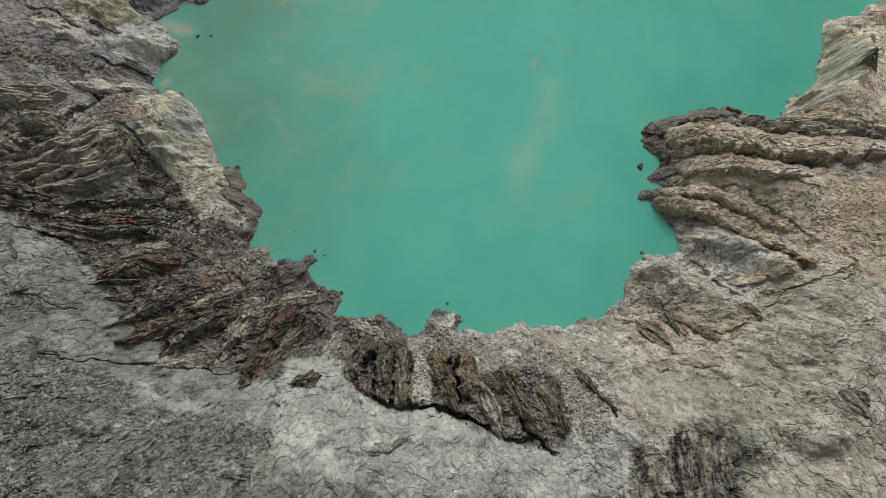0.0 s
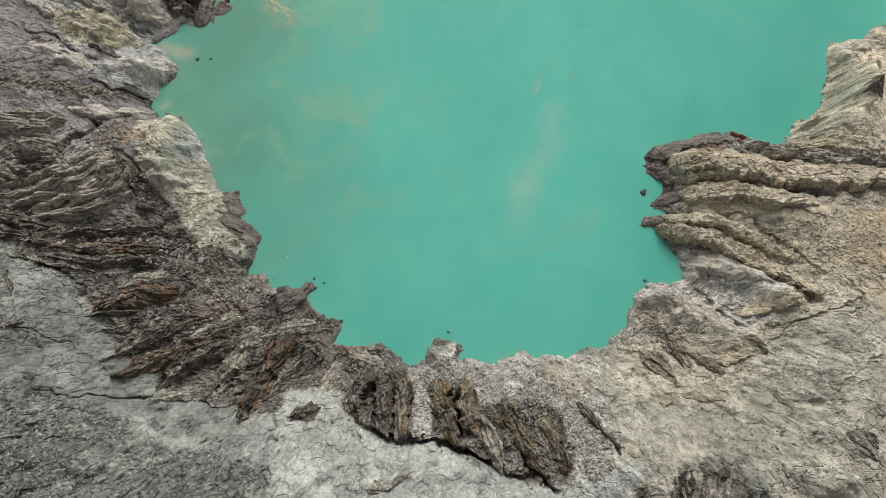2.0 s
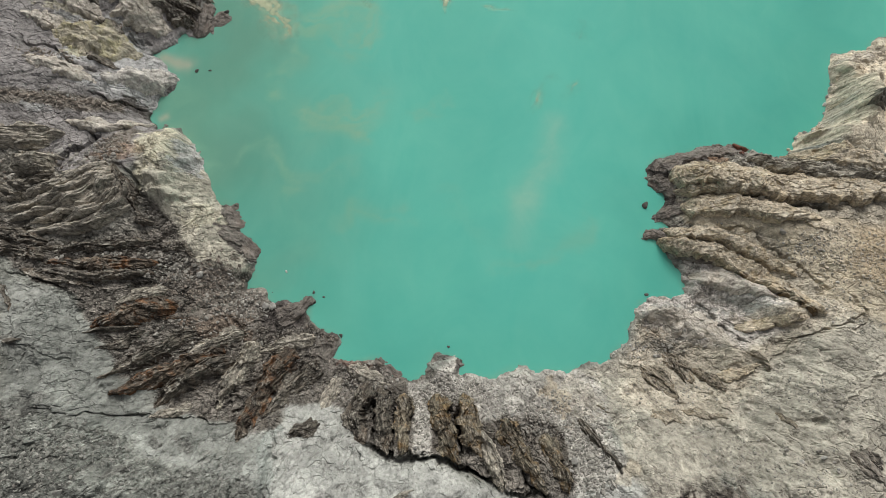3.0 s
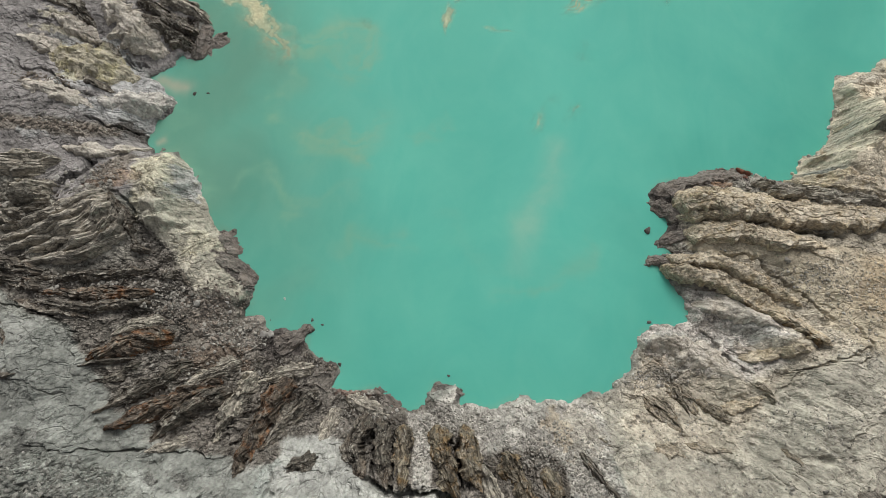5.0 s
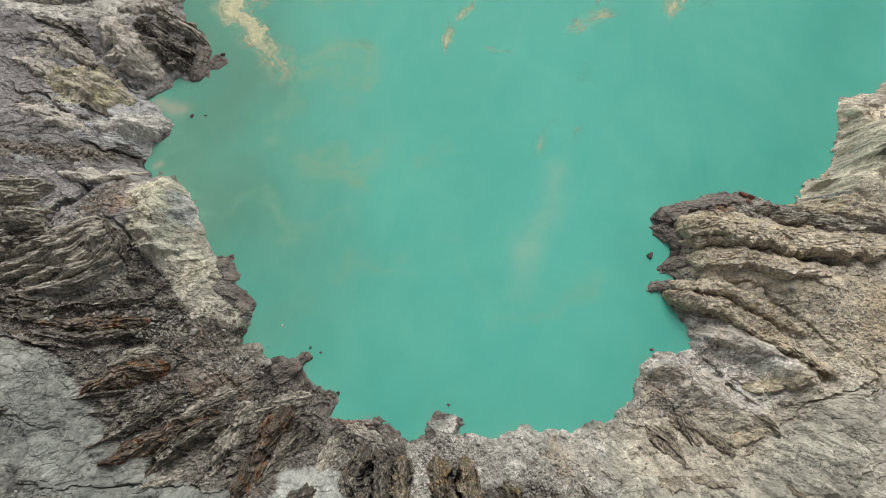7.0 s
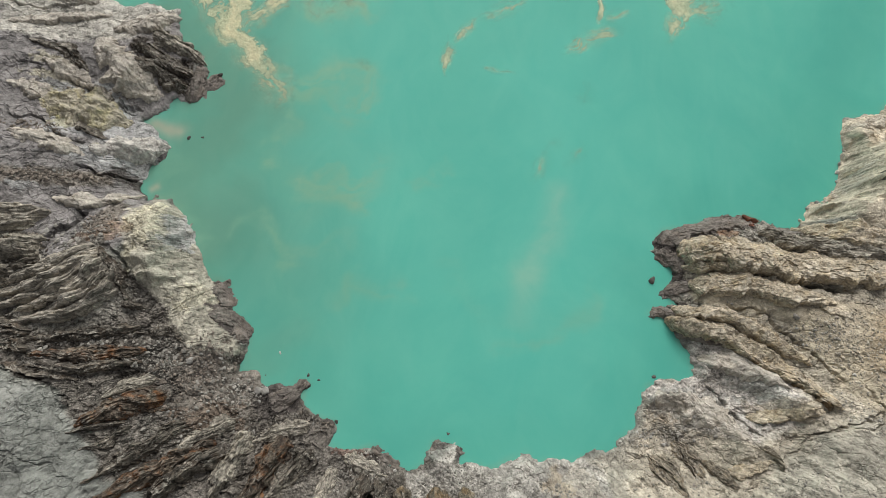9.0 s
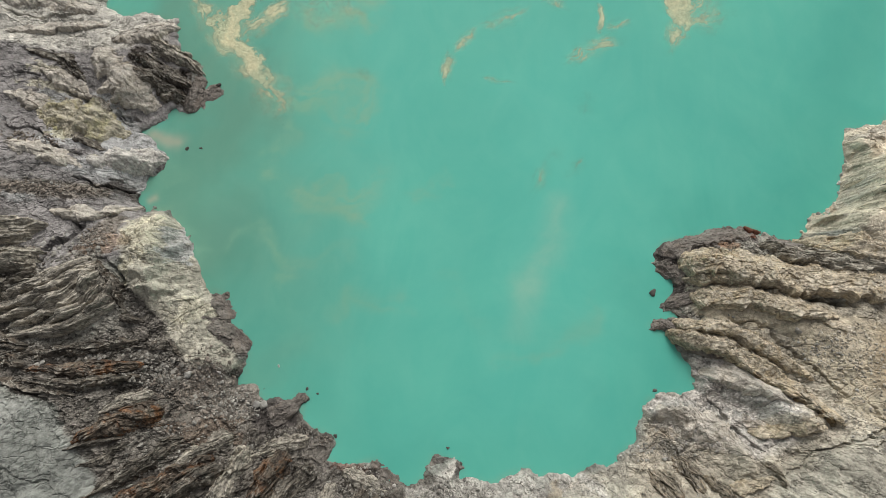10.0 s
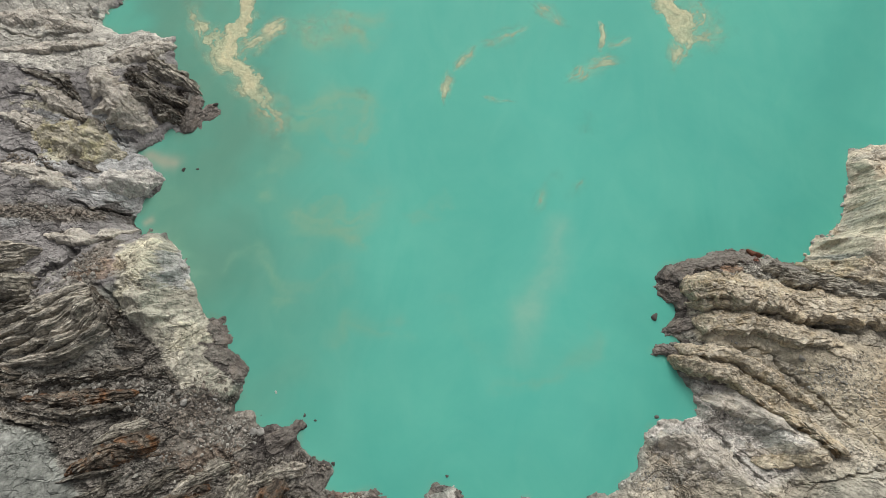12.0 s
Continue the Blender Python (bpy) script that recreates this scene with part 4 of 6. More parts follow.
def used_only(verts, quads, *more):
    keep = np.zeros(len(verts), bool)
    keep[quads.ravel()] = True
    index = np.cumsum(keep) - 1
    return (verts[keep], index[quads]) + tuple(a[keep] for a in more)


def spread(lo, hi, pitch, far):
    """Even steps between lo and hi, growing ones out to far on both sides."""
    out, s = [], pitch
    while sum(out) < far:
        s *= 1.22
        out.append(s)
    tail = np.cumsum(out)
    return np.concatenate([lo - tail[::-1], np.arange(lo, hi, pitch), hi + tail])


def build_ground(pitch):
    """The ground, and its height and style on the grid, to stand things on."""
    xs, ys = spread(-150, 158, pitch, 1500), spread(-30, 182, pitch, 1500)
    gx, gy = np.meshgrid(xs.astype(np.float32), ys.astype(np.float32))
    x, y = gx.ravel(), gy.ravel()
    quads = grid_quads(len(xs), len(ys))
    quads = quads[(shore_distance(x, y)[0][quads] > -4).any(axis=1)]
    keep = np.zeros(len(x), bool)
    keep[quads.ravel()] = True
    heights, styles = np.full(len(x), -4.0, np.float32), np.zeros((len(x), 6), np.float32)
    verts, quads = used_only(np.stack([x, y], 1), quads)
    x, y = verts[:, 0], verts[:, 1]
    style = ground_style(x, y)
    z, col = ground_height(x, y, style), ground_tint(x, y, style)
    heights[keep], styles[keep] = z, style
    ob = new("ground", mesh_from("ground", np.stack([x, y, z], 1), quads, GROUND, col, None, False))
    tagged(ob, "pale grey and tan volcanic ash slopes round the crater lake, cracked and gullied", "ground", kind="structure")
    return xs, ys, heights.reshape(len(ys), len(xs), 1), styles.reshape(len(ys), len(xs), 6)


def look_up(values, x, y):
    """Values kept on the ground's grid, at any place."""
    u, v = np.interp(x, GRID_X, np.arange(len(GRID_X))), np.interp(y, GRID_Y, np.arange(len(GRID_Y)))
    i, j = np.minimum(u.astype(int), len(GRID_X) - 2), np.minimum(v.astype(int), len(GRID_Y) - 2)
    u, v = (u - i)[:, None].astype(np.float32), (v - j)[:, None].astype(np.float32)
    return (values[j, i] * (1 - u) + values[j, i + 1] * u) * (1 - v) + (values[j + 1, i] * (1 - u) + values[j + 1, i + 1] * u) * v


def build_lake():
    xs, ys = spread(-125, 155, 0.6, 400), spread(8, 215, 0.6, 400)
    gx, gy = np.meshgrid(xs.astype(np.float32), ys.astype(np.float32))
    x, y = gx.ravel(), gy.ravel()
    gap, _ = shore_distance(x, y)
    quads = grid_quads(len(xs), len(ys))
    quads = quads[(gap[quads] < 6).any(axis=1)]
    wx, wy = x + 5.0 * fbm(x / 14, y / 14, 4, 101), y + 5.0 * fbm(x / 14, y / 14, 4, 111)
    col = np.empty((len(x), 3), np.float32)
    col[:] = (0.104, 0.424, 0.336)
    crust = np.zeros(len(x), np.float32)
    tones = {"scum": (0.515, 0.48, 0.287), "plume": (0.257, 0.48, 0.374), "brown": (0.205, 0.395, 0.275), "mud": (0.339, 0.363, 0.275),
             "murk": (0.131, 0.275, 0.201), "bright": (0.112, 0.47, 0.38), "deep": (0.068, 0.325, 0.258)}
    # wash along the banks
    col += (0.5 * np.exp(-(np.maximum(-gap, 0) / 0.9) ** 2) * (0.5 + 0.5 * fbm(x / 4, y / 4, 3, 131)).clip(0, 1))[:, None] * (np.array((0.211, 0.304, 0.222)) - col)
    for kind, points, reach, strength in LAKE_MARKS[::-1]:
        if kind == "film":
            continue
        soft = kind in ("murk", "bright", "deep", "brown")
        m = near_box(points, x, y, 3 * reach + 6)
        k = 1.0 if soft else 0.45
        d, _, _ = to_line(points, x[m] + k * (wx[m] - x[m]), y[m] + k * (wy[m] - y[m]))
        share = strength * np.exp(-(d / reach) ** 2 * (0.7 if soft else 1.0))
        if kind == "scum":
            curl = fbm(wx[m] / 7, wy[m] / 7, 6, 121, 0.62)
            share = 0.75 * strength ** 0.6 * step(0.05, 1.05, share * (1 + 0.7 * curl) + 0.1 * curl) * np.clip(0.85 + 0.35 * fbm(x[m] / 1.6, y[m] / 1.6, 3, 125), 0, 1)
            crust[m] = np.maximum(crust[m], share)
        if kind in ("brown", "plume"):
            # drawn out into wisps by the slow currents
            wisp = fbm(wx[m] / 16, wy[m] / 6, 5, 127, 0.6)
            share = share * (np.clip(0.75 + 0.8 * wisp, 0, 1.4) if kind == "brown" else np.clip(0.9 + 0.35 * wisp, 0.5, 1.3))
        col[m] += share[:, None] * (np.array(tones[kind], np.float32) - col[m])
    verts = np.stack([x, y, np.zeros_like(x)], 1)
    verts, quads, col, crust = used_only(verts, quads, col, crust)
    me = mesh_from("lake", verts, quads, WATER, col)
    layer = me.attributes.new("crust", "FLOAT", "POINT")
    layer.data.foreach_set("value", crust.astype(np.float32))
    return tagged(new("lake", me), "still milky turquoise acid lake with pale yellow scum", "water", kind="structure")


def scum_material():
    """Scum that thins out to nothing over the water where its cover is low, curdled where it is thick."""
    mat, nodes, links, bsdf = material("sulphur_scum", 0.85)
    place = nodes.new("ShaderNodeTexCoord").outputs["Object"]
    cover = nodes.new("ShaderNodeAttribute")
    cover.attribute_name = "cover"
    patchy = noise_node(nodes, links, place, 0.35, 7, 0.65, 0.8)
    grit = noise_node(nodes, links, place, 1.1, 5, 0.7, 0.4)
    thick = ramp(nodes, links, cover.outputs["Fac"], [(0.1, (0.40, 0.50, 0.36)), (0.5, (0.48, 0.50, 0.33)), (0.9, (0.58, 0.54, 0.345))])
    col = mix(nodes, links, "MULTIPLY", 0.8, thick, ramp(nodes, links, patchy, [(0.34, 0.72), (0.5, 1.0), (0.66, 1.16)]))
    col = mix(nodes, links, "MULTIPLY", 0.45, col, ramp(nodes, links, grit, [(0.34, 0.65), (0.66, 1.2)]))
    links.new(col, bsdf.inputs["Base Color"])
    bump(nodes, links, [(patchy, 0.15, 0.5), (grit, 0.06, 0.5)], bsdf)
    sum_up, alpha = nodes.new("ShaderNodeMath"), nodes.new("ShaderNodeMapRange")
    sum_up.operation = "MULTIPLY_ADD"
    links.new(grit, sum_up.inputs[0])
    sum_up.inputs[1].default_value = 0.16
    links.new(cover.outputs["Fac"], sum_up.inputs[2])
    links.new(sum_up.outputs[0], alpha.inputs["Value"])
    alpha.interpolation_type = "SMOOTHSTEP"
    alpha.inputs["From Min"].default_value, alpha.inputs["From Max"].default_value = 0.1, 0.9
    alpha.inputs["To Max"].default_value = 0.92
    links.new(alpha.outputs["Result"], bsdf.inputs["Alpha"])
    return mat


SCUM = scum_material()


def scum_raft(strokes, lift):
    """One drift of scum: curdled in the middle, combed out into feathery streaks at its edge."""
    every = np.array([p for points, _, _ in strokes for p in points])
    most = max(reach for _, reach, _ in strokes)
    low, high = every.min(axis=0) - 2.5 * most, every.max(axis=0) + 2.5 * most
    xs, ys = np.arange(low[0], high[0], 0.2), np.arange(low[1], high[1], 0.2)
    gx, gy = np.meshgrid(xs.astype(np.float32), ys.astype(np.float32))
    x, y = gx.ravel(), gy.ravel()
    wx, wy = x + 2.4 * fbm(x / 6, y / 6, 6, 211, 0.6), y + 2.4 * fbm(x / 6, y / 6, 6, 213, 0.6)
    cover = np.zeros(len(x), np.float32)
    for points, reach, strength in strokes:
        stir = min(max(reach / 4, 0.3), 1.0)
        d, along, side = to_line(points, x + stir * (wx - x), y + stir * (wy - y))
        run = along * float(np.sum(np.hypot(*(np.diff(np.array(points), axis=0)).T)))
        comb = fbm(run / 7, d * side / 1.1, 5, 217 + int(10 * reach), 0.6)
        thin = 1 - step(0.6, 0.9, strength)
        ends = 1 - thin * (1 - np.clip(4 * np.minimum(along, 1 - along) + 0.3, 0, 1))
        near = d / (reach * (0.75 + 0.4 * np.sin(math.pi * along))) + (0.34 - 0.16 * thin) * comb
        core = (1 - thin) * 0.66 * step(1.4, 0.6, near)
        patchy = np.clip(0.95 + 0.4 * fbm(run / 6, 0 * run, 3, 229 + int(10 * reach)), 0.15, 1.4)
        veil = (0.48 * thin * patchy + 0.24) * np.exp(-np.maximum(near, 0) ** 2 / (3.4 + 0.5 * (1 - thin))) * np.clip(1 + 0.6 * comb, 0, 2)
        cover = np.maximum(cover, strength * ends * (core + veil))
    curl = fbm(wx / 4, wy / 4, 6, 215, 0.62)
    _, gape, _, _ = blocks(wx / 1.5, wy / 1.1, 219)
    flaky = step(0.0, 0.5, fbm(x / 9, y / 9, 3, 227))
    cover = cover * (1 + 0.22 * curl) - 0.16 * flaky * step(0.55, 0.8, cover) * (1 - step(0.0, 0.12, gape))
    quads = grid_quads(len(xs), len(ys))
    quads = quads[(cover[quads] > 0.02).any(axis=1) & (shore_distance(x, y)[0][quads] < -0.3).all(axis=1)]
    z = 0.02 + lift + 0.12 * step(0.5, 0.9, cover) * (0.6 + 0.4 * fbm(x / 1.2, y / 1.2, 3, 223))
    verts, quads, cover = used_only(np.stack([x, y, z], 1), quads, cover)
    me = mesh_from("floating_scum", verts, quads, SCUM)
    layer = me.attributes.new("cover", "FLOAT", "POINT")
    layer.data.foreach_set("value", np.clip(cover, 0, 1).astype(np.float32))
    ob = new("floating_scum", me)
    ob.visible_shadow = False
    return tagged(ob, SCUM_WORDS[max(s for _, _, s in strokes) > 0.7], "scum", "scum drifts on the lake", "stuff")


SCUM_WORDS = {True: "pale yellow sulphur scum raft curdled on the lake", False: "thin feathery streak of pale yellow scum on the lake"}


GRID_X, GRID_Y, GRID_HEIGHT, GRID_STYLE = build_ground(0.21)
lake = build_lake()
# strokes of scum that touch drift together
drifts = []
for _, points, reach, strength in [m for m in LAKE_MARKS if m[0] == "film"]:
    mine, rest = [(points, reach, strength)], []
    for drift in drifts:
        close = any(np.hypot(a[0] - b[0], a[1] - b[1]) < 4.5 for line, _, _ in drift for a in line for b in points)
        if close:
            mine = drift + mine
        else:
            rest.append(drift)
    drifts = rest + [mine]
for k, drift in enumerate(drifts):
    scum_raft(drift, 0.004 * k)


# ---- rock ribs ----
RIB_WORDS = {
    "dark": "dark jagged lava rib jutting from the crater wall", "rust": "dark lava rib stained rusty brown",
    "brown": "brown weathered lava rib with a ragged end", "grey": "grey layered rock rib, bedded and split",
    "tan": "tan layered rock ridge running out to the lake",
    "wet": "low dark wet rock shelf at the waterline", "fan": "pale grey rock with fanned bedding on the slope",
    "ash": "pale grey ash-covered rock buttress, gullied", "blue": "blue-grey altered rock buttress above the lake",
    "crag": "brown broken rock outcrop on the ash slope",
    "streak": "dark streaked gravelly rock face on the slope",
    "yolk": "grey rock buttress stained yellow by sulphur", "blond": "cream-coloured altered rock knoll beside the lake",
}
rib_count = 0


def rib_mesh(name, pts, width, height, lean, mat, seed, head=0.18, tail=0.45, grain=1.0, stretch=1.0, calm=""):
    """A tapering ridge of bedded, broken rock along a line, steep on one side, its foot sunk in the slope. Returns mesh and base."""
    pts = np.array(pts, float)
    seg = np.hypot(*(pts[1:] - pts[:-1]).T)
    run = np.concatenate([[0], np.cumsum(seg)])
    length = run[-1]
    n, m = max(int(length / 0.22), 12), max(int(width * 1.5 / 0.24), 12)
    s = np.linspace(0, 1, n)
    cx, cy = np.interp(s * length, run, pts[:, 0]), np.interp(s * length, run, pts[:, 1])
    pad = max(n // 10, 1)
    box = np.ones(2 * pad + 1) / (2 * pad + 1)
    rounded = lambda v: np.convolve(np.concatenate([2 * v[0] - v[pad:0:-1], v, 2 * v[-1] - v[-2:-pad - 2:-1]]), box, "valid")
    cx, cy = rounded(cx), rounded(cy)
    tx, ty = np.gradient(cx), np.gradient(cy)
    norm = np.hypot(tx, ty)
    nx, ny = -ty / norm, tx / norm
    S, U = np.meshgrid(s, np.linspace(-1, 1, m), indexing="ij")
    along = S * length
    taper = np.minimum(1, (S / head) ** 0.6) * np.minimum(1, ((1 - S) / tail) ** 0.75)
    rag = 1 + (0.14 if calm == "step" or stretch > 4 else 0.32) * fbm(along / 3.6, np.sign(U) * 5 + 0 * S, 4, seed, 0.6) + 0.10 * np.sign(smooth_noise(along / 1.3, np.sign(U) * 9 + 0 * S, seed + 3))
    half = 0.5 * width * (0.12 + 0.88 * taper) * rag
    X = cx[:, None] + nx[:, None] * U * half
    Y = cy[:, None] + ny[:, None] * U * half
    stir = 0.15 if calm == "flat" or stretch > 4 else 0.4
    X, Y = X + stir * fbm(X / 2.6, Y / 2.6, 4, seed + 5, 0.6), Y + stir * fbm(X / 2.6, Y / 2.6, 4, seed + 6, 0.6)
    V = U * half
    crest = -0.45 * lean + 0.25 * fbm(along / 6, 0 * U, 2, seed + 7)
    side = np.where(U > crest, (U - crest) / (1 - crest), (crest - U) / (1 + crest))
    body = np.clip(1 - side ** (5.0 if calm == "flat" else 3.2 if calm else 2.2), 0, 1)
    run_on = along / stretch
    warp = fbm(run_on / 9, V / 4.5, 3, seed + 8)
    # bedding: long ledges with a sharp lip, broken across by a few joints
    ledge = 0.0
    for pitch, share in ((np.clip(0.42 * width, 1.1, 3.6) if stretch < 4 else 1.0, 0.66), (np.clip(0.17 * width, 0.9, 1.5), 0.26), (0.6, 0.08)):
        lay = V / pitch + (0.7 if stretch < 4 else 0.3) * warp + 0.18 * fbm(run_on / 3, V / 2, 3, seed + 9)
        bed = np.floor(lay)
        lip = (lay - bed) ** 1.6
        ledge = ledge + share * (lip * (1.0 + 0.8 * smooth_noise(bed * 5.3, run_on / 6, seed + 11)) - 0.45)
    slabs = broken(run_on / 5.5 + 0.5 * warp, V / 2.4 + 0.5 * warp, seed + 10, 0.09)
    beds = ridged(run_on / 20, V / 1.6 + 0.8 * warp, 4, seed + 30, 0.6)
    up = height * (0.2 + 0.8 * taper) * body * (0.8 + (0.1 if calm else 0.3) * fbm(along / 4.5, V / 3, 3, seed + 16))
    full = np.minimum(1, 2.5 * body) * min(1, width / 4)
    up = up + full * grain * (0.34 * min(height, 4) * lean * ledge + 0.13 * height * slabs + 0.16 * min(1.0, stretch) * height * (beds - 0.5) + 0.08 * fbm(X / 0.7, Y / 0.7, 2, seed + 18))
    if calm:
        # level beds: the flanks step down in thin ledges
        pitch = 0.4 if calm == "flat" else 0.62
        lay = up / pitch + 0.9 * fbm(X / 7, Y / 4, 4, seed + 21) + 0.12 * V
        tread = np.floor(lay)
        up = up + 0.8 * pitch * (tread + step(0.72, 1.0, lay - tread) - lay)
    style = look_up(GRID_STYLE, X.ravel(), Y.ravel())
    foot = look_up(GRID_HEIGHT, X.ravel(), Y.ravel()).reshape(X.shape)
    style[:, 3] *= 0.25
    style[:, 4] *= 0.15
    whole = ground_height(X.ravel(), Y.ravel(), style, False).reshape(X.shape)
    Z = np.maximum(whole, -0.3) + up - 0.25
    rim = (np.abs(U) > 0.999) | (S < 1e-6) | (S > 1 - 1e-6)
    Z = np.where(rim, np.minimum(foot, Z) - 1.2, Z)
    base = np.array([cx.mean(), cy.mean(), float(foot.mean())])
    verts = np.stack([X.ravel(), Y.ravel(), Z.ravel()], 1) - base
    uv = np.stack([along.ravel() + 1.7 * seed, V.ravel()], 1)
    return mesh_from(name, verts, grid_quads(m, n)[:, ::-1], mat, None, uv, False), base


BUTTRESS = ("ash", "blue", "yolk", "blond")


def rock_rib(tone, points, width, height, lean):
    """A rib with slabs split off along its flanks."""
    global rib_count
    rib_count += 1
    rng = random.Random(rib_count)
    seed = 200 + 41 * rib_count
    shelf, broad = tone == "wet", tone in BUTTRESS
    ends = (0.4, 0.4) if tone == "crag" else (0.12, 0.15) if shelf else (0.3, 0.3) if broad else (0.06, 0.3) if tone == "tan" else (0.15, 0.4)
    calm = "flat" if shelf else "step" if tone == "tan" else ""
    grain, stretch = (0.45, 0.8) if shelf else (0.14, 2.4) if tone == "tan" else (1.1, 0.7) if tone == "crag" else (0.5, 2.5) if tone == "streak" else (0.38, 5.0) if tone == "fan" else (0.65, 1.8) if tone == "grey" else (0.2, 0.45) if broad else (0.8, 1.3)
    height *= 0.75 if broad else 1.0
    me, base = rib_mesh("body", points, width, height, lean, ROCKS[tone], seed, *ends, grain, stretch, calm)
    ob = new("rock_shelf" if shelf else "rock_buttress" if broad else "rock_rib")
    ob.location = base
    ob.empty_display_size = 0.5
    new("body", me).parent = ob
    tagged(ob, RIB_WORDS[tone], "rock outcrop", "wet shelves at the waterline" if shelf else "buttresses of the crater wall" if broad else "rock ribs of the crater wall")
    pts = np.array(points, float)
    run = np.concatenate([[0], np.cumsum(np.hypot(*(pts[1:] - pts[:-1]).T))])
    for k in range(2 if shelf or broad else 1 if tone == "tan" else int(np.clip(run[-1] * width / 40, 2, 5))):
        a = rng.uniform(0.0, 0.55)
        s = np.linspace(a, min(a + rng.uniform(0.35, 0.55), 1.04), 5) * run[-1]
        cx, cy = np.interp(s, run, pts[:, 0]), np.interp(s, run, pts[:, 1])
        gx, gy = np.gradient(cx), np.gradient(cy)
        off = rng.choice((-1, 1)) * rng.uniform(0.1, 0.3 if shelf or broad else 0.5) * width * (1 - 0.55 * s / run[-1])
        d = np.hypot(gx, gy) + 1e-6
        line = list(zip(cx - gy / d * off, cy + gx / d * off))
        sub, at = rib_mesh("slab", line, width * rng.uniform(0.2, 0.36), height * rng.uniform(0.55, 0.95) * (1 - 0.5 * float(np.abs(off).mean()) / width),
                           rng.choice((-1, 1, lean)), ROCKS[tone], seed + 3 * k + 5, 0.12, 0.5, grain, stretch, calm)
        slab = new("slab", sub)
        slab.parent = ob
        slab.location = at - base
    return ob


rock_rib("ash", [(-109.7, 148.2), (-100.7, 137.9), (-90.4, 127.3)], 12.7, 4.5, 1)
rock_rib("ash", [(-137.3, 150.9), (-123.7, 154.5), (-109.8, 159.9)], 5.0, 3.0, 1)
rock_rib("ash", [(-106.6, 151.0), (-96.8, 156.9), (-87.5, 161.1)], 7.6, 3.5, 1)
rock_rib("ash", [(-122.9, 137.2), (-115.9, 134.2), (-107.3, 128.7)], 5.2, 3.0, 1)
rock_rib("yolk", [(-120.9, 122.1), (-111.3, 120.8), (-96.4, 118.6)], 12.5, 5.5, -1)
rock_rib("blue", [(-103.9, 106.5), (-94.7, 108.7), (-84.3, 112.0)], 8.3, 4.5, -1)
rock_rib("ash", [(-108.4, 89.5), (-96.9, 89.6), (-90.0, 95.6)], 5.1, 3.0, 1)
rock_rib("ash", [(-141.7, 162.3), (-129.6, 165.7), (-114.8, 165.2)], 7.7, 3.0, 1)
rock_rib("ash", [(-129.5, 127.3), (-122.9, 126.9), (-117.9, 123.0)], 6.7, 3.0, 1)
rock_rib("ash", [(-123.5, 109.2), (-114.2, 108.0), (-104.6, 104.5)], 5.4, 2.6, 1)
rock_rib("ash", [(75.4, 46.6), (85.2, 44.7), (92.7, 38.5)], 6.3, 3.0, 1)
rock_rib("ash", [(61.7, 35.4), (73.0, 33.8), (81.4, 25.7)], 7.8, 2.6, -1)
rock_rib("tan", [(84.0, 30.5), (91.5, 31.9), (97.7, 32.7)], 3.3, 2.2, 1)
rock_rib("fan", [(-85.5, 64.0), (-94.7, 56.6), (-109.7, 53.4)], 4.4, 3.4, -1)
rock_rib("dark", [(-79.2, 53.3), (-92.0, 50.1), (-107.6, 48.8)], 3.6, 2.4, 1)
rock_rib("rust", [(-77.1, 47.1), (-89.3, 45.4), (-102.6, 45.3)], 3.4, 2.2, 1)
rock_rib("dark", [(-76.9, 43.7), (-90.2, 41.5), (-104.7, 42.8)], 2.9, 3.0, 1)
rock_rib("rust", [(-69.5, 35.8), (-78.9, 33.0), (-86.8, 28.2)], 5.3, 3.4, 1)
rock_rib("grey", [(-73.0, 40.0), (-78.7, 38.1), (-83.2, 34.6)], 2.9, 1.6, 1)
rock_rib("dark", [(-77.0, 28.7), (-82.4, 28.1), (-87.7, 26.5)], 1.8, 2.0, 1)
rock_rib("dark", [(-75.6, 27.6), (-79.3, 24.9), (-84.0, 22.6)], 2.4, 2.2, 1)
rock_rib("dark", [(-64.5, 28.9), (-73.2, 21.8), (-81.4, 16.0)], 4.4, 3.2, 1)
rock_rib("rust", [(-57.7, 24.3), (-67.9, 17.4), (-78.7, 11.6)], 5.5, 4.0, 1)
rock_rib("dark", [(-55.0, 21.3), (-64.1, 16.4), (-70.2, 8.9)], 5.7, 4.0, 1)
rock_rib("grey", [(-62.0, 9.3), (-65.9, 7.8), (-70.2, 6.2)], 2.9, 1.8, 1)
rock_rib("grey", [(-49.2, 26.4), (-53.1, 18.3), (-56.1, 7.9)], 5.6, 3.4, 1)
rock_rib("rust", [(-40.2, 25.2), (-46.2, 12.4), (-48.6, 0.1)], 6.8, 4.4, 1)
rock_rib("dark", [(-32.8, 21.4), (-39.2, 14.1), (-44.6, 6.0)], 6.3, 3.4, 1)
rock_rib("grey", [(-53.3, 28.8), (-59.6, 25.9), (-65.4, 22.4)], 5.1, 2.2, 1)
rock_rib("grey", [(-34.2, 27.8), (-42.8, 26.1), (-49.5, 23.2)], 5.4, 2.0, 1)
rock_rib("dark", [(-30.2, 5.6), (-34.5, 2.8), (-37.5, 1.0)], 3.6, 2.6, 1)
rock_rib("dark", [(-18.0, 15.2), (-21.3, 7.6), (-17.5, 0.3)], 5.7, 4.6, -1)
rock_rib("dark", [(-14.8, 14.4), (-13.8, 6.2), (-11.4, -2.4)], 4.8, 4.6, 1)
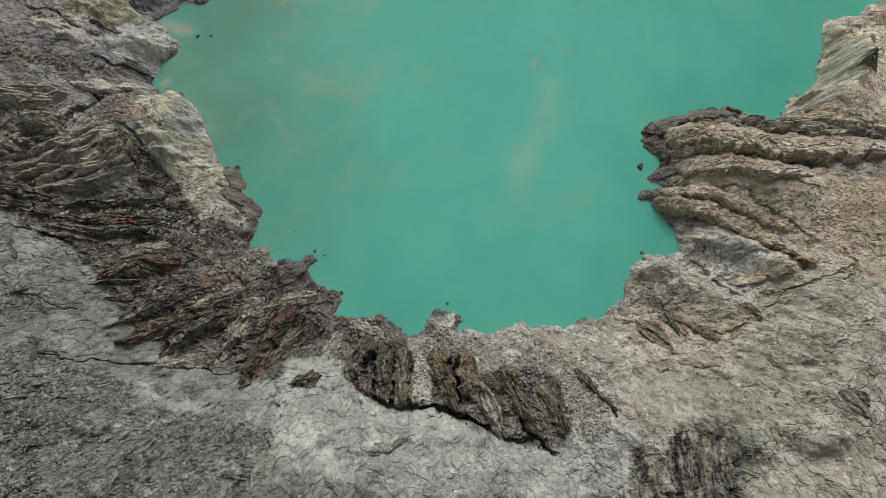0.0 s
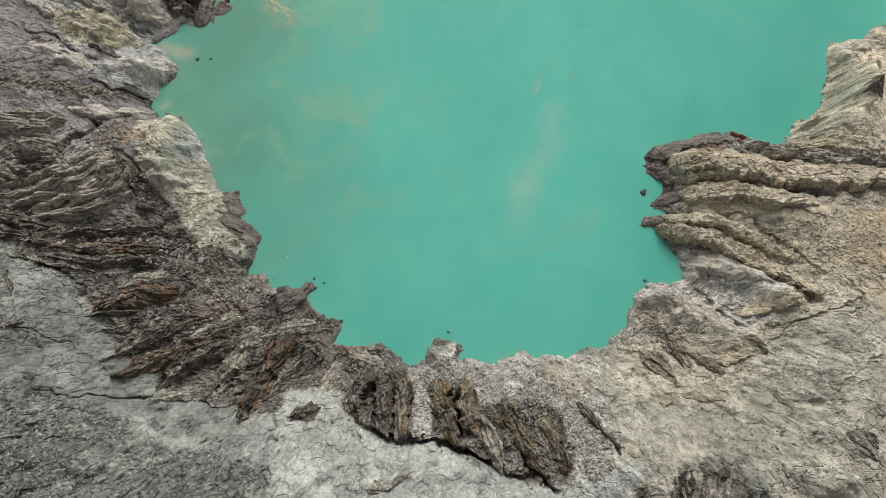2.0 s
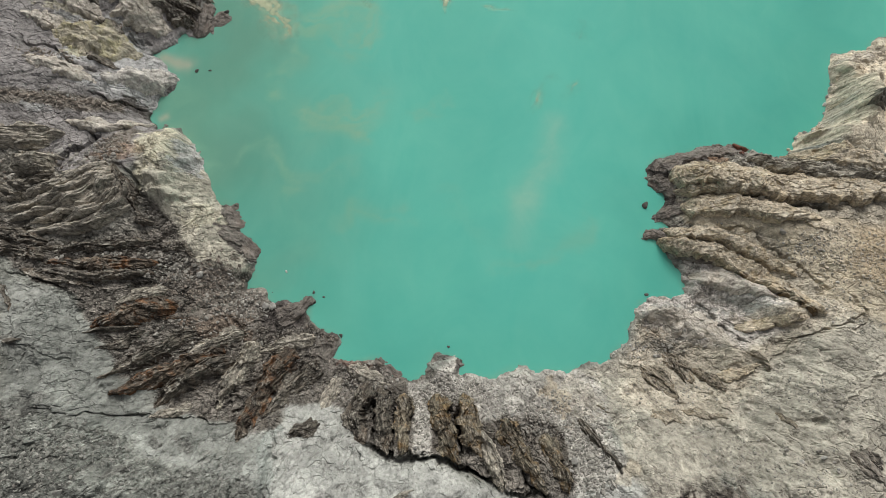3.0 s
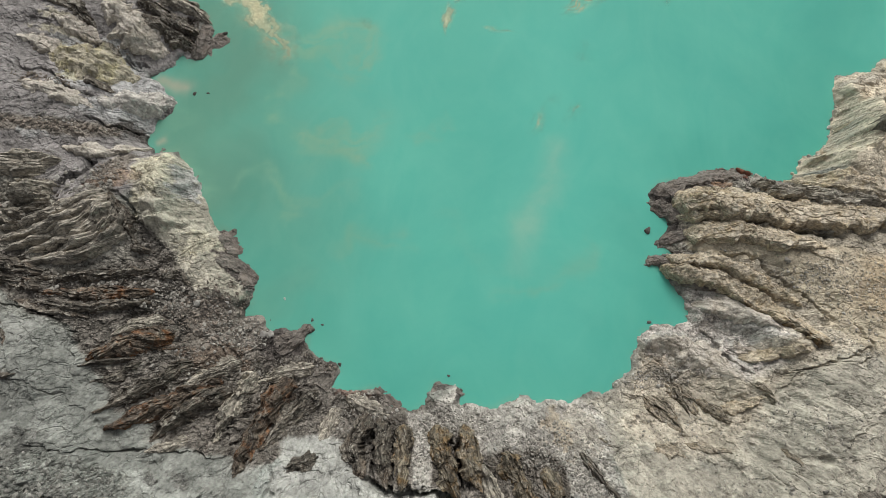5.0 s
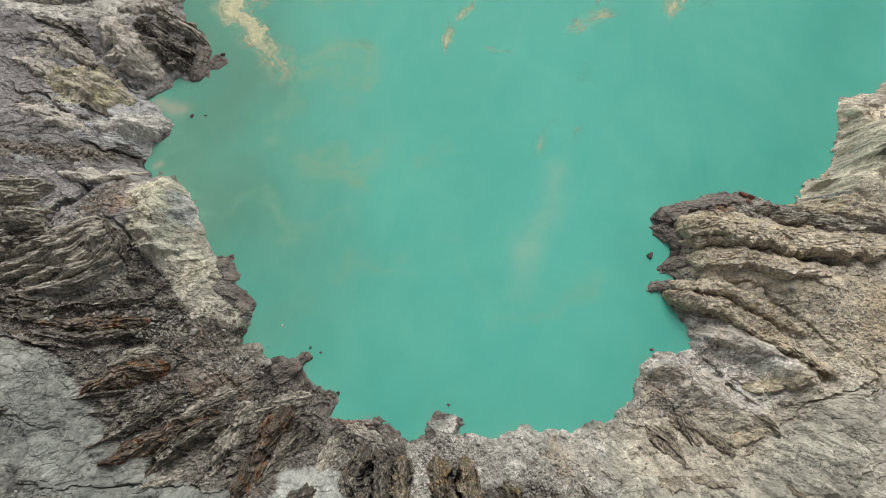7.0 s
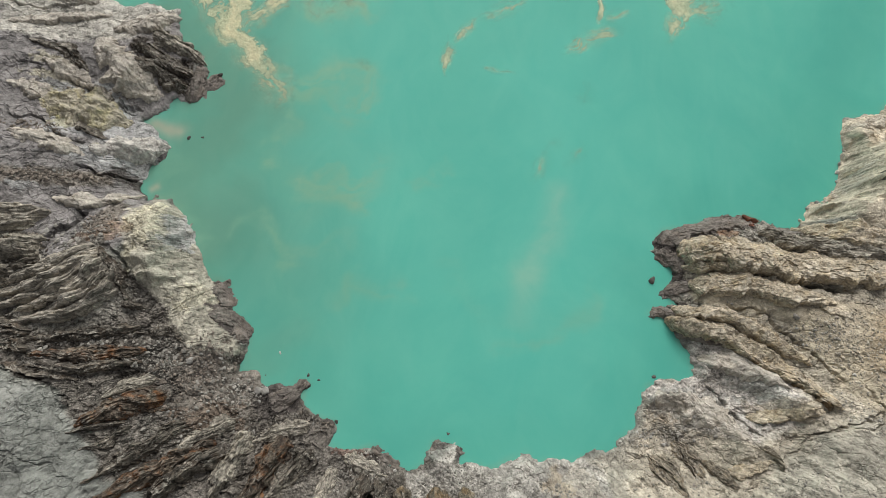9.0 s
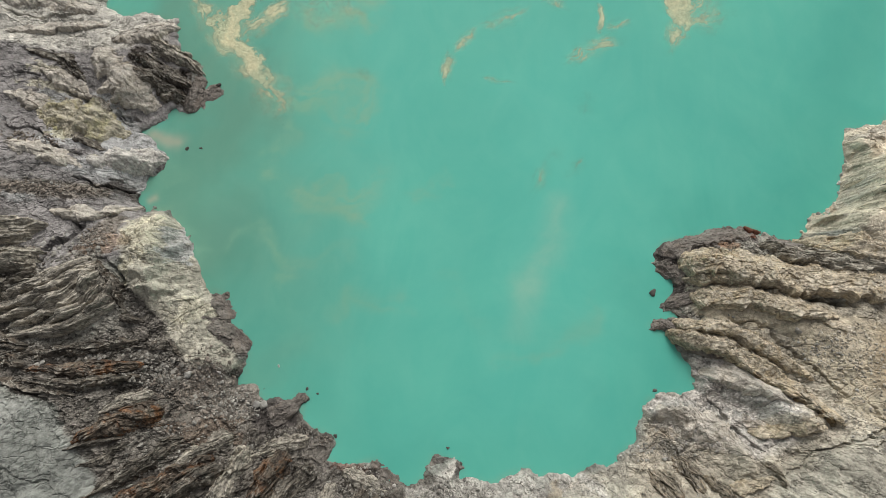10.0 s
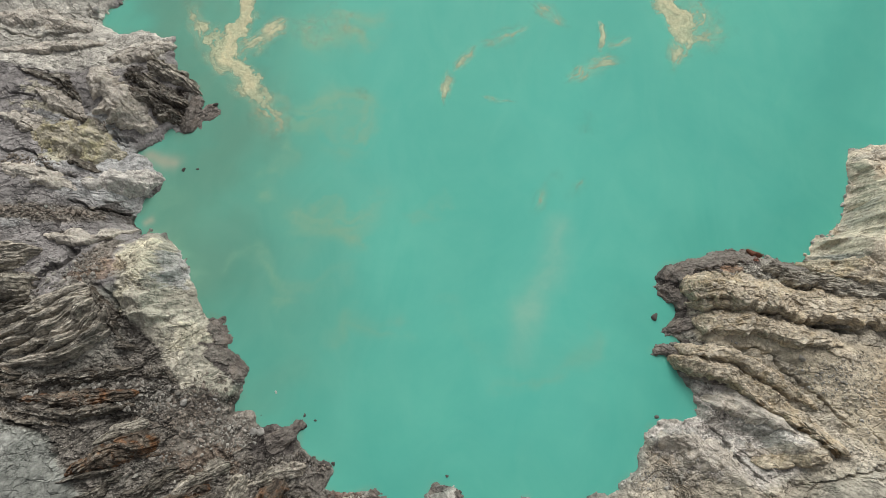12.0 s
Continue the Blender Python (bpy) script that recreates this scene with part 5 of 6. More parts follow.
rock_rib("brown", [(-8.4, 12.7), (-8.0, 4.1), (-8.1, -2.6)], 5.4, 4.6, -1)
rock_rib("brown", [(0.6, 12.7), (2.4, 2.8), (6.3, -4.7)], 6.0, 4.6, -1)
rock_rib("brown", [(8.3, 12.8), (9.5, 4.3), (12.1, -3.1)], 5.7, 4.8, 1)
rock_rib("grey", [(12.4, 3.2), (14.9, -3.7), (17.1, -10.4)], 3.9, 4.4, -1)
rock_rib("brown", [(17.4, 6.5), (22.4, -2.3), (27.0, -10.6)], 5.9, 4.2, -1)
rock_rib("brown", [(28.7, 3.1), (30.5, -3.3), (31.9, -10.4)], 4.4, 3.2, -1)
rock_rib("dark", [(37.0, 6.5), (40.6, 1.0), (43.7, -5.3)], 2.4, 2.6, -1)
rock_rib("grey", [(-26.4, 17.6), (-28.1, 12.8), (-30.9, 8.2)], 3.9, 1.6, 1)
rock_rib("grey", [(-24.8, 19.9), (-19.9, 17.6), (-11.8, 14.5)], 4.2, 1.5, -1)
rock_rib("tan", [(72.6, 79.1), (90.2, 76.3), (106.2, 70.8), (121.0, 70.3), (137.4, 68.1)], 11.5, 6.0, 1)
rock_rib("grey", [(96.8, 84.6), (107.7, 78.3), (122.2, 74.2), (136.9, 72.4)], 6.9, 5.0, 1)
rock_rib("tan", [(74.9, 67.8), (87.2, 67.5), (96.6, 63.7), (107.8, 60.7)], 7.0, 4.4, 1)
rock_rib("tan", [(69.5, 61.1), (83.8, 58.3), (93.5, 50.3), (98.9, 43.8)], 4.4, 3.6, 1)
rock_rib("tan", [(67.5, 58.1), (83.4, 52.9), (93.7, 42.2), (101.2, 32.4)], 5.7, 4.6, 1)
rock_rib("brown", [(82.4, 51.5), (93.2, 43.4), (99.7, 32.6)], 3.7, 3.2, 1)
rock_rib("tan", [(109.6, 86.4), (114.3, 82.3), (124.7, 77.0), (138.5, 75.1)], 7.8, 4.4, 1)
rock_rib("dark", [(131.2, 101.2), (130.7, 97.1), (137.0, 97.3)], 3.6, 1.8, 1)
rock_rib("tan", [(103.0, 59.8), (106.4, 58.1), (110.3, 56.5)], 2.9, 1.2, 1)
rock_rib("dark", [(-98.6, 147.0), (-87.4, 140.0), (-77.7, 135.5)], 5.5, 3.2, 1)
rock_rib("dark", [(-96.7, 141.3), (-87.9, 135.4), (-78.6, 131.1)], 6.2, 2.8, 1)
rock_rib("grey", [(-95.2, 152.0), (-83.9, 147.1), (-76.7, 141.5)], 5.9, 3.4, -1)
rock_rib("dark", [(-120.2, 143.6), (-114.9, 139.6), (-110.3, 134.4)], 4.0, 2.0, -1)
rock_rib("dark", [(-129.3, 144.6), (-122.2, 142.2), (-116.9, 140.6)], 2.4, 1.4, 1)
rock_rib("dark", [(-110.0, 115.5), (-105.1, 113.1), (-100.5, 111.6)], 3.0, 1.8, 1)
rock_rib("dark", [(-111.5, 130.5), (-106.8, 128.6), (-101.8, 124.8)], 2.6, 1.6, 1)
rock_rib("fan", [(-126.0, 81.0), (-114.8, 82.4), (-107.7, 84.9)], 7.4, 5.0, -1)
rock_rib("grey", [(-117.0, 74.0), (-111.7, 74.3), (-106.7, 76.9)], 8.4, 5.5, 1)
rock_rib("dark", [(-115.5, 66.5), (-110.5, 68.3), (-106.5, 71.1)], 5.3, 4.5, 1)
rock_rib("fan", [(-92.5, 75.0), (-103.0, 68.5), (-119.0, 62.5)], 4.6, 4.0, -1)
rock_rib("fan", [(-91.0, 74.0), (-101.0, 65.5), (-119.0, 59.0)], 4.4, 4.6, -1)
rock_rib("fan", [(-90.3, 73.0), (-98.0, 64.0), (-114.5, 56.6)], 4.2, 4.8, -1)
rock_rib("fan", [(-89.2, 72.0), (-95.0, 63.0), (-109.0, 55.6)], 4.2, 4.6, -1)
rock_rib("fan", [(-88.2, 70.8), (-92.0, 62.4), (-103.0, 55.6)], 4.0, 4.2, -1)
rock_rib("fan", [(-87.0, 69.2), (-88.6, 62.6), (-96.0, 56.4)], 3.6, 3.6, -1)
rock_rib("dark", [(-103.0, 50.6), (-112.0, 52.4), (-124.0, 53.0)], 4.0, 3.0, 1)
rock_rib("dark", [(-102.0, 46.0), (-110.0, 48.4), (-122.0, 49.8)], 3.6, 3.0, 1)
rock_rib("grey", [(-110.0, 66.0), (-118.0, 65.6), (-128.0, 63.6)], 6.0, 4.0, 1)
rock_rib("dark", [(-91.3, 74.4), (-86.9, 68.0), (-83.7, 60.0)], 3.3, 2.4, -1)
rock_rib("dark", [(-84.9, 59.4), (-81.9, 59.7), (-78.6, 58.9)], 2.6, 2.0, 1)
rock_rib("dark", [(-77.1, 51.9), (-71.9, 53.8), (-68.5, 49.4)], 3.9, 1.6, 1)
rock_rib("dark", [(-106.7, 43.1), (-99.5, 40.8), (-88.6, 39.2)], 1.7, 1.6, 1)
rock_rib("rust", [(-76.4, 33.0), (-72.2, 32.7), (-68.4, 31.6)], 2.4, 1.5, 1)
rock_rib("crag", [(58.3, 21.4), (62.0, 16.5), (63.9, 11.2)], 6.3, 2.0, -1)
rock_rib("crag", [(64.5, 24.7), (67.9, 20.6), (70.3, 15.7)], 5.6, 2.0, -1)
rock_rib("crag", [(70.6, 20.5), (74.0, 17.2), (76.5, 13.7)], 4.0, 2.0, 1)
rock_rib("crag", [(63.5, 9.0), (68.5, 7.9), (73.6, 7.4)], 2.6, 1.4, 1)
rock_rib("crag", [(54.6, 7.8), (58.8, 7.3), (63.3, 6.2)], 3.8, 1.3, 1)
rock_rib("crag", [(83.5, 24.2), (84.9, 22.8), (86.0, 20.8)], 2.7, 1.6, 1)
rock_rib("tan", [(75.2, 16.7), (80.0, 18.4), (85.1, 20.2)], 2.8, 2.0, 1)
rock_rib("crag", [(85.2, 21.4), (85.4, 19.3), (85.8, 18.0)], 1.6, 1.4, 1)
rock_rib("crag", [(42.5, 10.0), (43.9, 9.1), (45.5, 8.8)], 1.4, 0.5, 1)
rock_rib("crag", [(82.1, 9.1), (82.8, 7.1), (83.0, 4.7)], 1.5, 0.9, 1)
rock_rib("crag", [(76.6, 13.7), (78.5, 14.5), (80.9, 15.9)], 1.2, 1.2, 1)
rock_rib("wet", [(0.2, 23.6), (2.2, 24.6), (4.6, 25.2)], 1.6, 0.6, 1)
rock_rib("wet", [(6.0, 22.4), (7.3, 21.4), (8.6, 20.2)], 1.7, 0.6, 1)
rock_rib("dark", [(-102.3, 23.9), (-100.1, 23.9), (-98.4, 24.7)], 1.4, 1.3, 1)
rock_rib("dark", [(-108.6, 38.9), (-105.7, 34.3), (-104.0, 31.1)], 1.2, 1.1, 1)
rock_rib("grey", [(-15.7, -13.0), (-9.3, -11.9), (-3.6, -8.5)], 2.1, 1.0, 1)
rock_rib("dark", [(-14.0, -10.8), (-12.6, -11.1), (-11.3, -11.0)], 0.8, 0.6, 1)
rock_rib("streak", [(68.1, -6.2), (64.6, -12.1), (62.9, -19.4)], 1.9, 1.1, -1)
rock_rib("streak", [(63.0, -7.7), (60.2, -13.3), (59.2, -19.7)], 1.9, 1.0, -1)
rock_rib("streak", [(57.8, -9.5), (56.1, -14.5), (55.9, -19.9)], 1.7, 0.9, -1)
rock_rib("streak", [(52.4, -12.4), (51.9, -16.3), (52.3, -20.1)], 1.5, 0.9, -1)
rock_rib("streak", [(89.5, 1.4), (91.3, -1.3), (93.2, -5.6)], 4.0, 1.3, 1)
rock_rib("wet", [(68.0, 81.5), (74.6, 84.3), (84.6, 87.4), (98.8, 89.9)], 5.8, 1.2, 1)
rock_rib("wet", [(67.7, 79.2), (71.3, 75.5), (73.3, 72.0)], 4.8, 1.2, 1)
rock_rib("wet", [(67.8, 66.3), (73.5, 67.9), (79.5, 68.4)], 3.4, 1.3, 1)
rock_rib("wet", [(63.1, 60.5), (68.2, 60.0), (74.3, 56.5)], 3.9, 1.3, 1)
rock_rib("wet", [(71.0, 54.3), (76.3, 52.5), (83.4, 50.8)], 3.4, 1.3, 1)
rock_rib("wet", [(-63.7, 68.6), (-60.6, 65.0), (-59.0, 60.0)], 5.1, 1.2, 1)
rock_rib("wet", [(-63.5, 58.9), (-57.8, 57.0), (-52.8, 51.6)], 4.8, 1.4, 1)
rock_rib("wet", [(-81.4, 128.0), (-78.9, 132.2), (-77.9, 142.5)], 5.2, 1.6, 1)
rock_rib("wet", [(-78.8, 132.0), (-74.4, 135.0), (-70.4, 138.1)], 6.1, 1.2, 1)
rock_rib("wet", [(-46.1, 32.7), (-40.9, 36.0), (-35.1, 40.0)], 5.4, 1.0, 1)
rock_rib("wet", [(-17.1, 22.8), (-14.1, 20.6), (-8.5, 17.0)], 2.6, 1.0, 1)
rock_rib("wet", [(0.8, 24.3), (-0.0, 22.3), (-1.1, 20.2)], 1.5, 0.6, 1)
rock_rib("wet", [(102.6, 88.2), (105.1, 85.0), (111.2, 85.5)], 4.9, 1.2, 1)
rock_rib("blond", [(116.5, 91.5), (126.8, 99.0), (131.0, 104.9)], 2.2, 1.6, -1)
rock_rib("blond", [(133.2, 120.3), (138.1, 121.2), (149.1, 124.4)], 6.4, 2.0, 1)
rock_rib("streak", [(65.6, -6.9), (62.5, -12.7), (61.1, -19.6)], 1.4, 0.9, 1)
rock_rib("streak", [(60.4, -8.5), (58.2, -13.9), (57.6, -19.8)], 1.3, 0.9, 1)
rock_rib("streak", [(55.0, -10.9), (54.0, -15.1), (54.1, -20.0)], 1.3, 0.8, 1)
rock_rib("streak", [(49.4, -14.2), (49.5, -17.6), (49.6, -20.6)], 1.3, 0.7, 1)


# ---- boulders and stones ----
def lump(seed):
    """An angular stone about one metre across: the hull of scattered corners, its edges a little worn."""
    rng = random.Random(seed)
    bm = bmesh.new()
    size = Vector((rng.uniform(0.46, 0.62), rng.uniform(0.36, 0.5), rng.uniform(0.26, 0.4)))
    for _ in range(17):
        way = Vector((rng.gauss(0, 1), rng.gauss(0, 1), rng.gauss(0, 1))).normalized()
        bm.verts.new(Vector(a * b for a, b in zip(way, size)) * rng.uniform(0.8, 1.0))
    made = bmesh.ops.convex_hull(bm, input=bm.verts)
    bmesh.ops.delete(bm, geom=[v for v in made["geom_interior"] if isinstance(v, bmesh.types.BMVert)], context="VERTS")
    bmesh.ops.bevel(bm, geom=bm.edges[:], offset=0.03, segments=1, affect="EDGES")
    me = bpy.data.meshes.new("boulder")
    bm.to_mesh(me)
    bm.free()
    return me


def stone_paint(name, dark, light):
    mat, nodes, links, bsdf = material(name, 0.92)
    place = nodes.new("ShaderNodeTexCoord").outputs["Object"]
    info = nodes.new("ShaderNodeObjectInfo")
    grit = noise_node(nodes, links, place, 2.2, 6, 0.7)
    col = ramp(nodes, links, info.outputs["Random"], [(0.0, dark), (1.0, light)])
    col = mix(nodes, links, "MULTIPLY", 0.85, col, ramp(nodes, links, grit, [(0.3, 0.6), (0.7, 1.3)]))
    links.new(col, bsdf.inputs["Base Color"])
    bump(nodes, links, [(grit, 0.15, 0.7)], bsdf)
    return mat


STONE_TONES = {
    "pale": (stone_paint("pale_stone", (0.22, 0.213, 0.195), (0.37, 0.36, 0.33)), "pale grey angular boulder lying on the scree"),
    "white": (stone_paint("white_stone", (0.42, 0.41, 0.37), (0.52, 0.50, 0.46)), "whitish boulder lying loose"),
    "mid": (stone_paint("grey_stone", (0.15, 0.14, 0.125), (0.34, 0.32, 0.285)), "grey broken boulder lying on the slope"),
    "wet": (stone_paint("wet_stone", (0.06, 0.053, 0.048), (0.11, 0.10, 0.09)), "dark wet rock standing out of the lake"),
    "red": (stone_paint("red_stone", (0.10, 0.04, 0.026), (0.13, 0.052, 0.032)), "rust-red boulder at the waterline"),
}
SHAPES = {tone: [] for tone in STONE_TONES}
for tone, (mat, _) in STONE_TONES.items():
    for k in range(6):
        me = lump(k + 10 * len(tone))
        me.materials.append(mat)
        SHAPES[tone].append(me)
stone_rng = random.Random(5)


def height_at(x, y):
    return float(look_up(GRID_HEIGHT, np.array([x]), np.array([y]))[0, 0])


def stone(tone, centre, size):
    x, y = centre
    z = max(height_at(x, y), -0.15 * size)
    ob = new("lake_rock" if tone == "wet" else "boulder", stone_rng.choice(SHAPES[tone]))
    ob.matrix_world = pose(x, y, z + 0.12 * size, stone_rng.uniform(-12, 12), stone_rng.uniform(-12, 12), stone_rng.uniform(0, 360)) @ Matrix.Scale(size, 4)
    return tagged(ob, STONE_TONES[tone][1], "rock", "rocks standing in the lake" if tone == "wet" else "loose boulders")


def scree(centre, rx, ry, count, low, high):
    """A patch of loose boulders, small ones more often than large."""
    for _ in range(count):
        r, a = math.sqrt(stone_rng.random()), stone_rng.uniform(0, 2 * math.pi)
        size = low * (high / low) ** (stone_rng.random() ** 2.2)
        place = centre[0] + rx * r * math.cos(a), centre[1] + ry * r * math.sin(a)
        if shore_distance(np.array([place[0]]), np.array([place[1]]))[0][0] > 0.8:
            stone("pale" if stone_rng.random() < 0.35 else "mid", place, size)


def strewn(x, y, size, tint, rng, words):
    """Many small angular stones lying on the ground, as one mass."""
    n = len(x)
    z = look_up(GRID_HEIGHT, x, y)[:, 0]
    g = (1 + 5 ** 0.5) / 2
    ico = np.array([(-1, g, 0), (1, g, 0), (-1, -g, 0), (1, -g, 0), (0, -1, g), (0, 1, g), (0, -1, -g), (0, 1, -g), (g, 0, -1), (g, 0, 1), (-g, 0, -1), (-g, 0, 1)]) / 3.8
    tri = np.array([(0, 11, 5), (0, 5, 1), (0, 1, 7), (0, 7, 10), (0, 10, 11), (1, 5, 9), (5, 11, 4), (11, 10, 2), (10, 7, 6), (7, 1, 8),
                    (3, 9, 4), (3, 4, 2), (3, 2, 6), (3, 6, 8), (3, 8, 9), (4, 9, 5), (2, 4, 11), (6, 2, 10), (8, 6, 7), (9, 8, 1)])
    p = ico[None] * (1 + rng.uniform(-0.42, 0.42, (n, 12, 3))) * rng.uniform((0.8, 0.5, 0.4), (1.5, 1.05, 0.85), (n, 3))[:, None]
    a = rng.uniform(0, 6.283, n)
    c, s = np.cos(a)[:, None], np.sin(a)[:, None]
    p = np.stack([c * p[..., 0] - s * p[..., 1], s * p[..., 0] + c * p[..., 1], p[..., 2]], 2) * size[:, None, None]
    p += np.stack([x, y, z + 0.15 * size], 1)[:, None]
    faces = (tri[None] + 12 * np.arange(n)[:, None, None]).reshape(-1, 3)
    me = mesh_from("rubble", p.reshape(-1, 3), faces, STONE, np.repeat(np.clip(tint, 0.02, 0.65), 12, axis=0), None, False)
    return tagged(new("rubble", me), words, "rubble", "rubble on the slopes", "stuff")


TALUS = {"grey": ((0.27, 0.268, 0.24), "grey angular blocks lying among ash and gravel"), "cream": ((0.45, 0.41, 0.335), "cream and tan stones strewn over the sandy slope"), "pale": ((0.34, 0.325, 0.288), "pale grey angular rubble lying on the ash slope"), "brown": ((0.25, 0.215, 0.18), "brown and grey boulders choking a gully")}


def talus(tone, centre, rx, ry, count, low, high):
    """A patch of rubble, densest in its middle."""
    rng = np.random.default_rng(int(abs(centre[0] * 10)) + count)
    r, a = rng.random(count) ** 0.7, rng.uniform(0, 6.283, count)
    x, y = (centre[0] + rx * r * np.cos(a)).astype(np.float32), (centre[1] + ry * r * np.sin(a)).astype(np.float32)
    keep = shore_distance(x, y)[0] > 0.6
    x, y = x[keep], y[keep]
    size = (low * (high / low) ** (rng.random(len(x)) ** 2.2)).astype(np.float32)
    strewn(x, y, size, np.array(TALUS[tone][0]) * rng.uniform(0.4, 1.1, (len(x), 1)), rng, TALUS[tone][1])


stone("pale", (-115.9, 172.6), 3.79)
stone("mid", (-109.2, 177.3), 2.07)
stone("wet", (65.2, 70.0), 3.4)
stone("wet", (-72.1, 138.2), 2.52)
stone("wet", (-74.6, 134.6), 2.16)
stone("wet", (-79.4, 115.4), 1.8)
stone("wet", (-75.1, 115.7), 1.26)
stone("wet", (62.9, 41.7), 1.6)
stone("white", (-44.5, 47.7), 1.28)
stone("wet", (4.0, 25.9), 1.19)
stone("wet", (7.6, 22.0), 1.19)
stone("wet", (-32.9, 40.1), 1.36)
stone("wet", (-36.0, 41.6), 1.7)
stone("wet", (-27.2, 28.9), 1.6)
stone("wet", (-48.0, 41.4), 0.68)
stone("red", (96.2, 89.6), 3.6)
stone("red", (98.3, 88.9), 3.0)
stone("pale", (116.2, 93.4), 1.6)
stone("pale", (119.4, 95.2), 1.9)
stone("white", (122.6, 96.0), 1.5)
stone("pale", (125.2, 98.9), 1.8)
stone("pale", (127.4, 102.6), 1.6)
stone("white", (128.2, 106.0), 2.2)
stone("pale", (129.4, 108.8), 2.0)
stone("pale", (131.6, 113.4), 1.5)
stone("white", (5.7, 23.3), 0.8)
stone("white", (-10.4, 16.5), 1.28)
stone("pale", (-49.4, 37.1), 2.56)
stone("pale", (-47.3, 37.2), 2.4)
stone("pale", (-48.7, 34.2), 1.28)
stone("pale", (-88.8, 0.3), 1.4)
stone("pale", (-76.3, -7.3), 2.7)
stone("pale", (-73.1, -10.5), 1.63)
stone("pale", (-66.4, 45.0), 3.16)
stone("pale", (-59.4, 45.6), 1.98)
stone("pale", (-58.6, 43.1), 1.7)
stone("pale", (-63.8, 46.6), 1.32)
stone("pale", (-61.7, 44.3), 1.33)
stone("pale", (-69.3, 31.6), 1.2)
stone("pale", (34.4, -3.3), 2.65)
stone("pale", (33.2, -5.2), 1.69)
stone("white", (106.1, 41.5), 1.33)
stone("white", (114.2, 38.0), 1.77)
stone("pale", (84.2, 61.5), 1.43)
stone("pale", (83.3, 62.2), 0.84)
stone("mid", (97.1, 57.0), 2.17)
stone("pale", (97.5, 49.5), 0.99)
stone("pale", (-95.7, 78.9), 1.68)
stone("pale", (-89.1, 48.9), 1.32)
stone("pale", (-99.3, 46.9), 2.16)
stone("pale", (-81.5, 60.7), 1.32)
stone("pale", (-110.2, 98.0), 1.22)
stone("pale", (-108.2, 97.0), 1.09)
stone("pale", (-112.3, 99.3), 0.91)
stone("pale", (-86.4, 112.8), 1.2)
stone("pale", (-107.0, 79.0), 1.96)
stone("pale", (-90.1, 7.5), 0.9)
stone("pale", (-4.7, -0.6), 1.4)
stone("mid", (25.2, 8.7), 1.5)
stone("white", (56.5, 26.5), 1.35)
stone("white", (51.6, 24.1), 1.12)
stone("pale", (-3.9, 13.9), 1.44)
stone("white", (52.4, 24.9), 1.05)
stone("pale", (20.6, 7.2), 1.8)
stone("pale", (16.1, 6.9), 1.8)

scree((-61.8, 45.2), 6.6, 2.9, 26, 0.5, 1.8)
scree((-113.9, 98.0), 7.4, 1.7, 22, 0.6, 1.8)
scree((-110.1, 108.5), 7.4, 2.5, 16, 0.5, 1.5)
scree((-96.1, 72.0), 9.8, 5.6, 22, 0.5, 1.6)
scree((-4.9, 2.7), 2.7, 9.0, 20, 0.5, 1.5)
scree((37.5, -4.3), 4.8, 5.4, 24, 0.5, 1.8)
scree((98.2, 51.0), 9.9, 4.4, 34, 0.5, 1.4)
scree((-82.6, -3.9), 8.1, 5.4, 26, 0.6, 2.0)
scree((67.1, 24.8), 9.0, 3.8, 16, 0.6, 1.8)
scree((21.0, 11.7), 18.0, 6.0, 26, 0.5, 1.6)
scree((-33.6, 28.8), 8.0, 3.2, 18, 0.4, 1.2)
scree((-84.3, 51.6), 8.4, 3.6, 20, 0.5, 1.5)
scree((83.0, -2.8), 8.1, 4.5, 24, 0.6, 2.0)
talus("brown", (-117.0, 95.9), 9.5, 1.1, 130, 0.45, 1.7)
talus("brown", (-104.3, 97.0), 7.6, 1.1, 110, 0.45, 1.6)
talus("brown", (-94.3, 82.1), 4.2, 4.2, 150, 0.4, 1.4)
talus("pale", (40.1, 2.8), 4.1, 7.2, 260, 0.3, 1.3)
talus("pale", (59.2, 25.8), 9.6, 3.2, 140, 0.3, 1.0)
talus("pale", (67.0, 13.3), 15.4, 7.0, 240, 0.25, 0.8)
talus("pale", (89.1, 13.3), 8.8, 5.6, 240, 0.25, 0.8)
talus("pale", (73.4, -2.8), 12.1, 5.5, 240, 0.25, 0.8)
talus("pale", (105.2, 32.9), 6.6, 6.6, 160, 0.25, 0.8)
talus("pale", (31.5, 20.9), 19.2, 4.0, 260, 0.25, 0.8)
talus("pale", (100.5, 52.3), 7.7, 4.4, 160, 0.25, 0.8)
talus("brown", (-111.9, 72.4), 9.0, 6.0, 100, 0.4, 1.2)
talus("brown", (-113.4, 95.5), 7.3, 2.4, 100, 0.4, 1.2)
talus("brown", (-60.4, 47.1), 7.1, 5.7, 160, 0.4, 1.2)
talus("brown", (-28.8, 29.9), 9.6, 4.0, 140, 0.4, 1.0)
talus("pale", (-3.6, 6.5), 2.6, 8.0, 200, 0.3, 1.0)
talus("pale", (-112.0, 70.0), 7.0, 6.0, 60, 0.5, 2.2)
